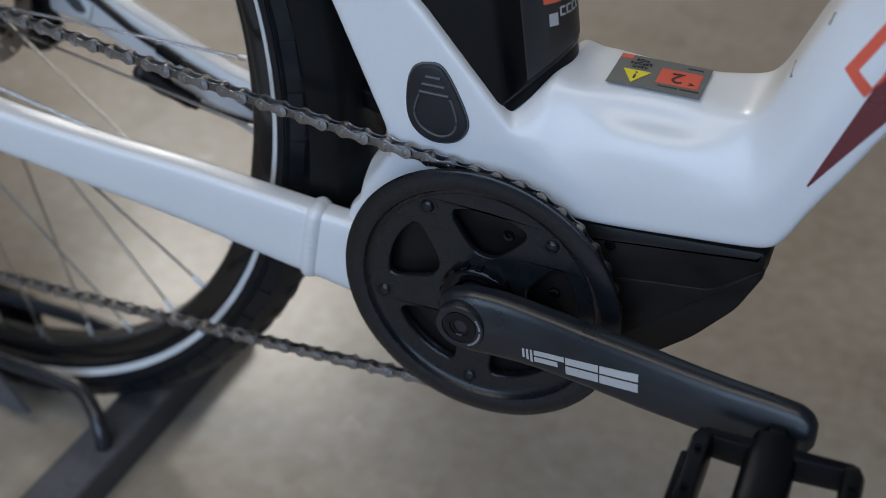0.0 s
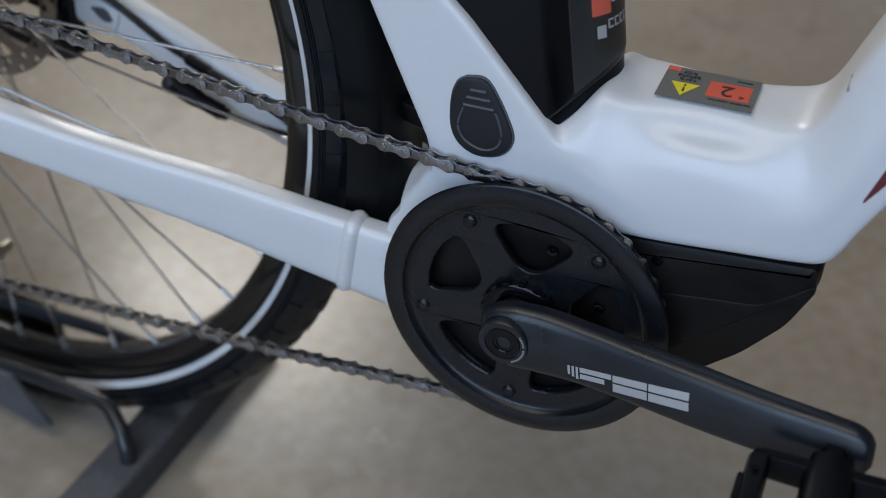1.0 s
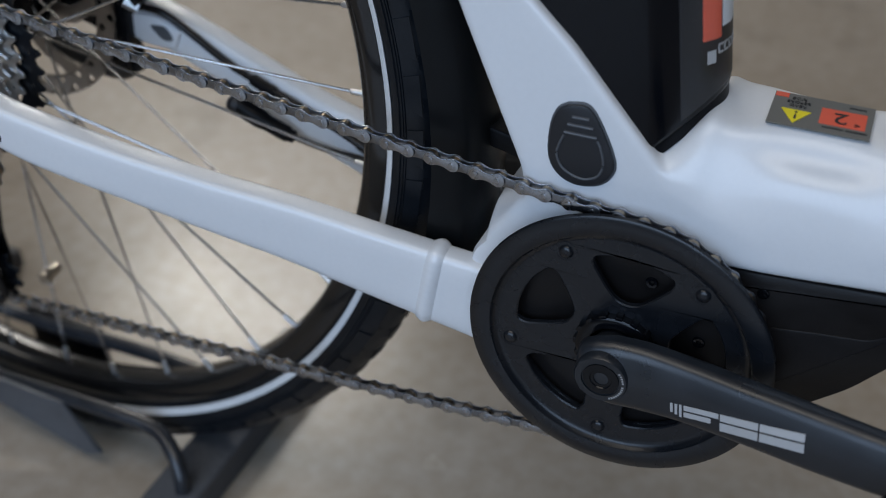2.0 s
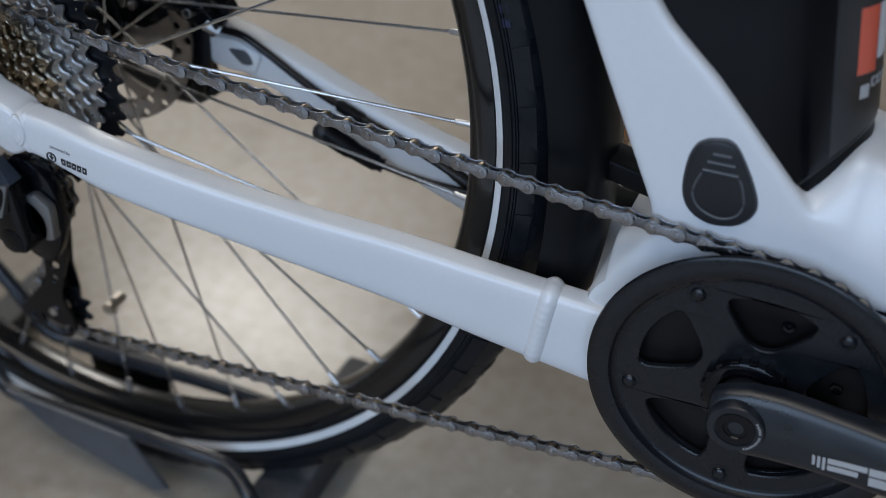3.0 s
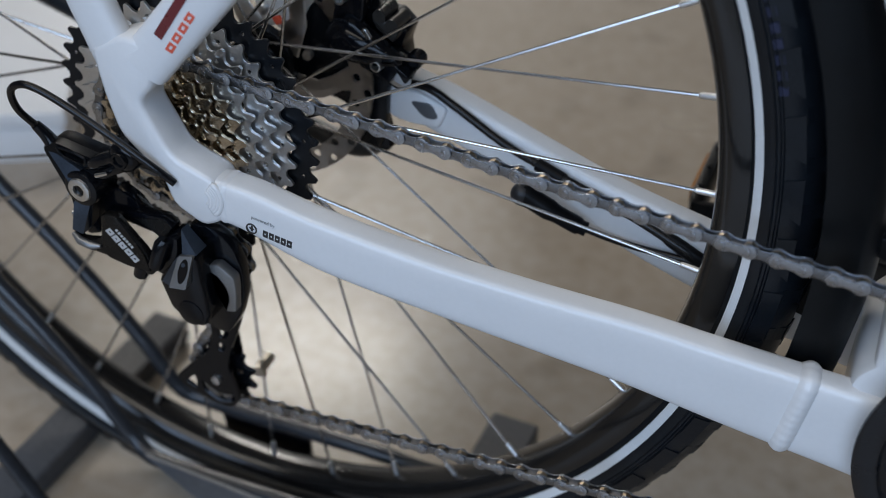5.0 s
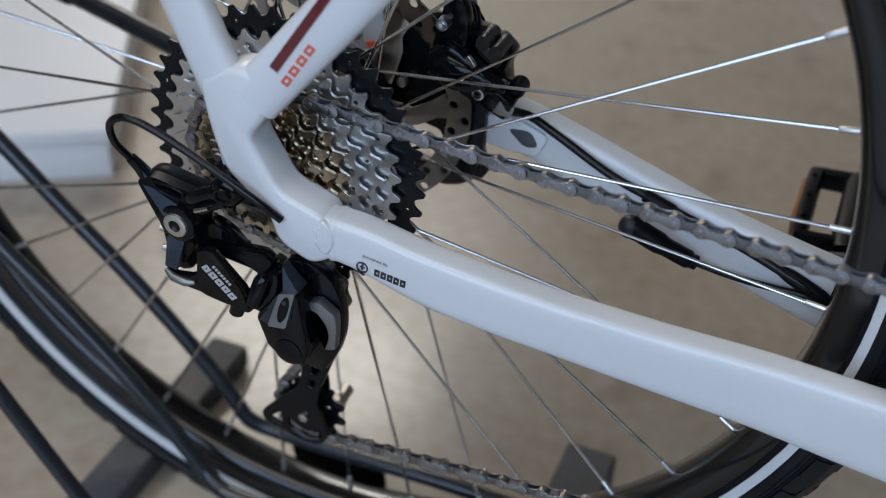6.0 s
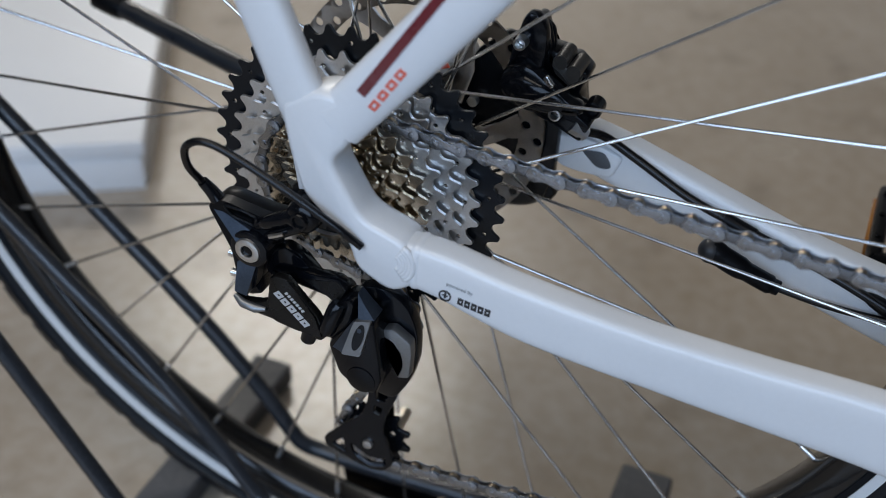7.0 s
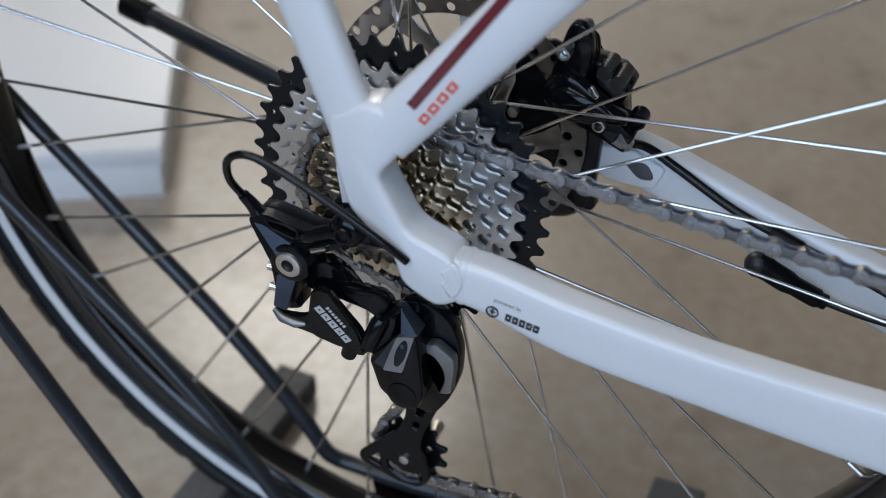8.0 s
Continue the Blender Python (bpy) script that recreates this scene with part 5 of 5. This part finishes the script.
def brake():
    rot = Shape()
    DISC_Y0, DISC_Y1 = 0.0550, 0.0568
    c, n = HUB, 48
    # perforated track
    for k in range(n):
        a0, st = 2 * math.pi * k / n, 2 * math.pi / n
        for lo, hi, row in ((0.0655, 0.0730, 0), (0.0730, 0.0805, 1)):
            edge = [(0, lo), (0.5, lo), (1, lo), (1, (lo + hi) / 2), (1, hi), (0.5, hi), (0, hi), (0, (lo + hi) / 2)]
            hole = (k + row * 1) % 2 == 0
            mid_r = (lo + hi) / 2
            for y in (DISC_Y0, DISC_Y1):
                at = lambda f, r: (c[0] + r * math.cos(a0 + f * st), y, c[1] + r * math.sin(a0 + f * st))
                outer = [at(f, r) for f, r in edge]
                if hole:
                    inn = []
                    for f, r in edge:
                        dx, dr = (f - 0.5) * st * mid_r, r - mid_r
                        q = math.hypot(dx, dr)
                        inn.append(at(0.5 + dx / q * 0.0030 / (st * mid_r), mid_r + dr / q * 0.0030))
                    rot.add(outer + inn, [(i, (i + 1) % 8, 8 + (i + 1) % 8, 8 + i) for i in range(8)])
                else:
                    rot.add(outer, [tuple(range(8))])
    rot.lathe([(0.0805, DISC_Y0), (0.0805, DISC_Y1)], c, n, False).lathe([(0.0655, DISC_Y0), (0.0655, DISC_Y1)], c, n, False)
    arms = []
    for k in range(6):
        a = 2 * math.pi * k / 6 + radians(2.6)
        p = [(c[0] + r * math.cos(a + d), 0.0559, c[1] + r * math.sin(a + d)) for r, d in ((0.024, -0.5), (0.045, -0.25), (0.056, -0.08), (0.067, 0.0))]
        arms.append(Shape().sweep(p, 0.0009, [0.0095, 0.0062, 0.0056, 0.0085], 8, 5.0, up=(-math.sin(a), 0, math.cos(a))))
    carrier = Shape().lathe([(0.014, 0.0500), (0.026, 0.0500), (0.0280, 0.0515), (0.0280, 0.0580), (0.014, 0.0590)], HUB, 48)
    disc = part("brake_disc", rot, DISC, bike, "perforated steel brake disc", weld=True)
    for arm in arms:
        part("disc_arm", arm, DISC, disc)
    part("disc_carrier", carrier, BLACK_MATT, disc, "black disc carrier on the hub")
    for k in range(6):
        a = 2 * math.pi * k / 6 + radians(19.9)
        part("disc_rivet", Shape().cyl((HUB[0] + 0.0383 * math.cos(a), HUB[1] + 0.0383 * math.sin(a)), 0.0032, 0.0528, 0.0575, 18, 0.0006), ALLOY, disc, "round silver rivet")
    part("orange_tag", Shape().prism([(-0.467, 0.393), (-0.4615, 0.3945), (-0.4585, 0.390), (-0.464, 0.388)], 0.0525, 0.0545, 0.0003), ORANGE, disc, "small orange tag by the hub")
    # caliper: two halves astride the disc, a bulged piston housing, a ribbed ear above and a mount below
    outer = [(-0.413, 0.427), (-0.408, 0.4265), (-0.403, 0.410), (-0.396, 0.4095), (-0.392, 0.4065), (-0.387, 0.4070), (-0.378, 0.399), (-0.382, 0.388), (-0.380, 0.375), (-0.398, 0.376), (-0.413, 0.385), (-0.416, 0.405)]
    cal = part("brake_caliper", Shape().prism(rounded(outer, 0.0025, 3), 0.0600, 0.0780, 0.0025), BLACK_GLOSS, bike, "gloss black hydraulic brake caliper")
    body = [(-0.425, 0.3950), (-0.423, 0.4005), (-0.417, 0.4065), (-0.410, 0.4085), (-0.404, 0.4065), (-0.397, 0.4015), (-0.390, 0.3970), (-0.382, 0.3910), (-0.376, 0.3890), (-0.375, 0.3830), (-0.390, 0.3800), (-0.407, 0.3790), (-0.417, 0.3815), (-0.4235, 0.3880)]
    part("caliper_half", Shape().prism(rounded(body, 0.004, 4), 0.0400, 0.0535, 0.0045), BLACK_GLOSS, cal)
    part("piston_bulge", Shape().sweep([(-0.4170, 0.0435, 0.3935), (-0.4100, 0.0420, 0.3930), (-0.3960, 0.0425, 0.3895), (-0.3820, 0.0450, 0.3855)], [0.0060, 0.0105, 0.0085, 0.0040], [0.0040, 0.0058, 0.0050, 0.0040], 18, 2.4, (0, 1, 0)), BLACK_GLOSS, cal)
    ear = [(-0.422, 0.400), (-0.4205, 0.408), (-0.418, 0.418), (-0.414, 0.432), (-0.411, 0.4365), (-0.405, 0.4362), (-0.401, 0.431), (-0.399, 0.423), (-0.400, 0.411), (-0.402, 0.402)]
    part("caliper_ear", Shape().prism(rounded(ear, 0.003, 4), 0.0455, 0.0545, 0.0022), BLACK_GLOSS, cal)
    for k in range(3):
        y = 0.0570 + 0.0042 * k
        rib = [(-0.4195 + 0.002 * k, 0.402), (-0.4165 + 0.002 * k, 0.4215 - 0.002 * k), (-0.4105 + 0.002 * k, 0.4320 - 0.003 * k), (-0.4040 + 0.0015 * k, 0.4280 - 0.003 * k), (-0.4000, 0.4150), (-0.4010, 0.402)]
        part("cooling_rib", Shape().prism(rounded(rib, 0.0025, 3), y, y + 0.0024, 0.0006), BLACK_MATT, cal)
    part("bridge_block", Shape().prism(rounded([(-0.3985, 0.4060), (-0.3900, 0.4065), (-0.3805, 0.3990), (-0.3845, 0.3925), (-0.3955, 0.4000)], 0.0015, 2), 0.0520, 0.0660, 0.0014), CALIPER_GREY, cal, "dark grey bridge of the caliper")
    for x, z in ((-0.3925, 0.4085), (-0.3845, 0.4040)):
        part("bridge_bolt", Shape().sweep([(x, 0.0505, z), (x, 0.0690, z)], [0.0042, 0.0042], n=16), CALIPER_GREY, cal)
    for x, z in ((-0.4130, 0.4200), (-0.3900, 0.3820)):
        part("caliper_bolt", Shape().lathe([(0.0001, 0.0440), (0.0018, 0.0440), (0.0022, 0.0452), (0.0025, 0.0392), (0.0036, 0.0394), (0.0040, 0.0480), (0.0001, 0.0480)], (x, z), 18, False), ALLOY, cal, "silver bolt")
    part("pad_pin", Shape().box(pose(-0.3940, 0.0375, 0.4030, 0, 50, 0), 0.0075, 0.003, 0.0034, 0.0008), STEEL, cal, "bright steel pad pin")
    part("hose_nut", Shape().sweep([(-0.3815, 0.0470, 0.3740), (-0.3735, 0.0500, 0.3685)], [0.0044, 0.0042], n=6), ALLOY, cal, "silver hose nut")
    part("banjo_cap", Shape().lathe([(0.0001, 0.0545), (0.0028, 0.0545), (0.0034, 0.0560), (0.0038, 0.0542), (0.0052, 0.0546), (0.0054, 0.0640), (0.0001, 0.0640)], (-0.3725, 0.3815), 20, False), BLACK_GLOSS, cal, "black bleed cap")
    part("banjo_arm", Shape().sweep([(-0.3880, 0.0600, 0.3820), (-0.3790, 0.0600, 0.3805), (-0.3725, 0.0600, 0.3800)], [0.0050, 0.0046, 0.0036], n=14), BLACK_GLOSS, cal)
    foot = [(-0.393, 0.3720), (-0.376, 0.3645), (-0.371, 0.3755), (-0.380, 0.3820), (-0.405, 0.3830), (-0.404, 0.3760)]
    part("mount_foot", Shape().prism(rounded(foot, 0.002, 3), 0.0460, 0.0600, 0.0015), BLACK_GLOSS, cal)
    part("brake_adapter", Shape().prism(rounded([(-0.4560, 0.3480), (-0.4560, 0.3800), (-0.4440, 0.4020), (-0.4280, 0.4160), (-0.4080, 0.4100), (-0.3920, 0.3730), (-0.3925, 0.3500), (-0.3935, 0.3290), (-0.3990, 0.3110), (-0.4100, 0.3120), (-0.4160, 0.3220), (-0.4210, 0.3400)], 0.003, 3), 0.0600, 0.0680, 0.0015), BLACK_MATT, cal, "black brake adapter")
    hose = bezier([(-0.3750, 0.0520, 0.3692), (-0.3650, 0.0620, 0.3625), (-0.3470, 0.0635, 0.3525), (-0.3120, 0.0580, 0.3380), (-0.2780, 0.0510, 0.3310), (-0.232, 0.0425, 0.3220), (-0.200, 0.0375, 0.3125), (-0.185, 0.0375, 0.3060)], 8)
    part("brake_hose", Shape().sweep(hose, 0.0026, n=12), CABLE, bike, "black brake hose")
    part("hose_clip", Shape().sweep([(-0.290, 0.0535, 0.3330), (-0.272, 0.0497, 0.3290)], [0.0042, 0.0042], n=10), PLASTIC, bike, "black hose clip")
    sens = part("speed_sensor", Shape().sweep(bezier([(-0.2960, 0.036, 0.3235), (-0.2900, 0.036, 0.3215), (-0.2790, 0.037, 0.3160), (-0.2600, 0.040, 0.3070), (-0.2530, 0.041, 0.3045)], 5), [0.0055] * 3 + [0.0070] * 4 + [0.0066] * 5 + [0.0056] * 5 + [0.0045] * 4, n=16), PLASTIC, bike, "black speed sensor on the far chainstay")
    part("sensor_head", Shape().ball((-0.2925, 0.0355, 0.3220), 0.0072, 10), SOFT_GREY, sens)
    part("sensor_cable", Shape().sweep(bezier([(-0.2540, 0.041, 0.3047), (-0.233, 0.040, 0.3025), (-0.212, 0.0385, 0.3025), (-0.186, 0.0375, 0.3035)], 6), 0.0022, n=10), CABLE, sens)
    part("cable_grommet", Shape().sweep(bezier([(-0.208, 0.0395, 0.3150), (-0.200, 0.0390, 0.3120), (-0.186, 0.0380, 0.3060), (-0.178, 0.0375, 0.3030)], 3), [0.002, 0.003, 0.0035, 0.0035, 0.0035, 0.0035, 0.0035, 0.0035, 0.003, 0.002], [0.003, 0.0036, 0.0042, 0.0046, 0.0048, 0.0048, 0.0048, 0.0046, 0.004, 0.003], 14), PLASTIC, bike, "black rubber cable grommet")
    part("dropout_tongue", Shape().prism(rounded([(-0.3960, 0.3550), (-0.3960, 0.3400), (-0.3920, 0.3345), (-0.3800, 0.3325), (-0.3600, 0.3330), (-0.3540, 0.3480), (-0.3750, 0.3560)], 0.004, 4), 0.0660, 0.0705, 0.0015), WHITE, bike, "white tongue of the far dropout", 50)
    # no hollow here: a dark plate gives the shade of the recess
    part("dropout_slot_shade", Shape().prism(rounded([(-0.3800, 0.3490), (-0.3650, 0.3500), (-0.3595, 0.3400), (-0.3690, 0.3385)], 0.004, 3), 0.0652, 0.0672, 0.0004), RIB_GREY, bike, "dark patch for the shaded recess in the far dropout")


brake()


def battery_print():
    """A red sticker and a light mark on the front of the battery."""
    def patch(name, y0, y1, z0, z1, m):
        draped(name, BATTERY_FRONT, [[(y0, z0), (y1, z0)], [(y0, z1), (y1, z1)]], m, BATTERY, (-1, 0, 0), 0.0002, 6)
    patch("red_sticker", -0.0215, -0.0115, 0.4590, 0.4900, ORANGE)
    patch("white_sticker", -0.0105, 0.006, 0.4640, 0.4900, STRIPE)
    for k in range(5):
        y = -0.0135 + 0.0044 * k
        patch("logo_bar", y, y + 0.0010, 0.4510, 0.4560, GREY_PRINT)
        patch("logo_bar", y, y + 0.0034, 0.4550, 0.4560, GREY_PRINT)
        patch("logo_bar", y, y + 0.0034, 0.4510, 0.4520, GREY_PRINT)
    patch("logo_bar", -0.0195, -0.0150, 0.4470, 0.4535, GREY_PRINT)


battery_print()


def down_tube_print():
    """A dark red wedge low on the side of the down tube and an orange-red outline above it."""
    def patch(name, p0, p1, q0, q1, m):
        draped(name, SHELL, [[p0, p1], [q0, q1]], m, bike, n=10)
    patch("red_wedge", (0.1565, 0.4040), (0.1920, 0.4600), (0.1560, 0.4052), (0.1824, 0.4880), RED)
    patch("logo_outline", (0.1590, 0.4650), (0.1705, 0.4545), (0.1625, 0.4685), (0.1730, 0.4595), ORANGE)
    patch("logo_outline", (0.1590, 0.4650), (0.1860, 0.5200), (0.1645, 0.4650), (0.1900, 0.5160), ORANGE)
    patch("logo_outline", (0.1705, 0.4545), (0.2000, 0.5050), (0.1725, 0.4600), (0.1960, 0.5080), ORANGE)
    # unreadable small print along the upper edge
    for p, q, many in (((0.1367, -0.0262, 0.4505), (0.1368, -0.0175, 0.4552), 6), ((0.1476, -0.0241, 0.4786), (0.1492, -0.0215, 0.4841), 4)):
        for k in range(many):
            ends = [Vector(p).lerp(Vector(q), f / many) for f in (k, k + 0.7)]
            part("small_print", Shape().sweep(ends, 0.0007, n=6), LABEL_GREY, bike)


down_tube_print()


def kickstand():
    """A rear kickstand folded up along the far side, with its bracket below the far dropout."""
    leg = bezier([(-0.7640, 0.1300, 0.3440), (-0.6970, 0.1195, 0.3335), (-0.6300, 0.1090, 0.3230), (-0.5300, 0.0940, 0.3085), (-0.4450, 0.0830, 0.2970), (-0.4150, 0.0780, 0.3010), (-0.4050, 0.0740, 0.3160)], 4)
    stand = part("kickstand", Shape().sweep(leg, 0.0075, n=18), CRANK, bike, "black tubular kickstand folded up along the far side")
    foot = [(-0.7700, 0.1310, 0.3449), (-0.7680, 0.1307, 0.3446), (-0.7480, 0.1275, 0.3415), (-0.7440, 0.1268, 0.3409)]
    part("rubber_foot", Shape().sweep(foot, [0.0075, 0.0098, 0.0094, 0.0082], n=18), PLASTIC, stand, "black rubber foot of the kickstand")
    part("kickstand_bracket", Shape().box(pose(-0.4050, 0.0730, 0.3200, 0, -14, 0), 0.018, 0.012, 0.030, 0.003), BLACK_MATT, stand, "black clamp of the kickstand")


kickstand()
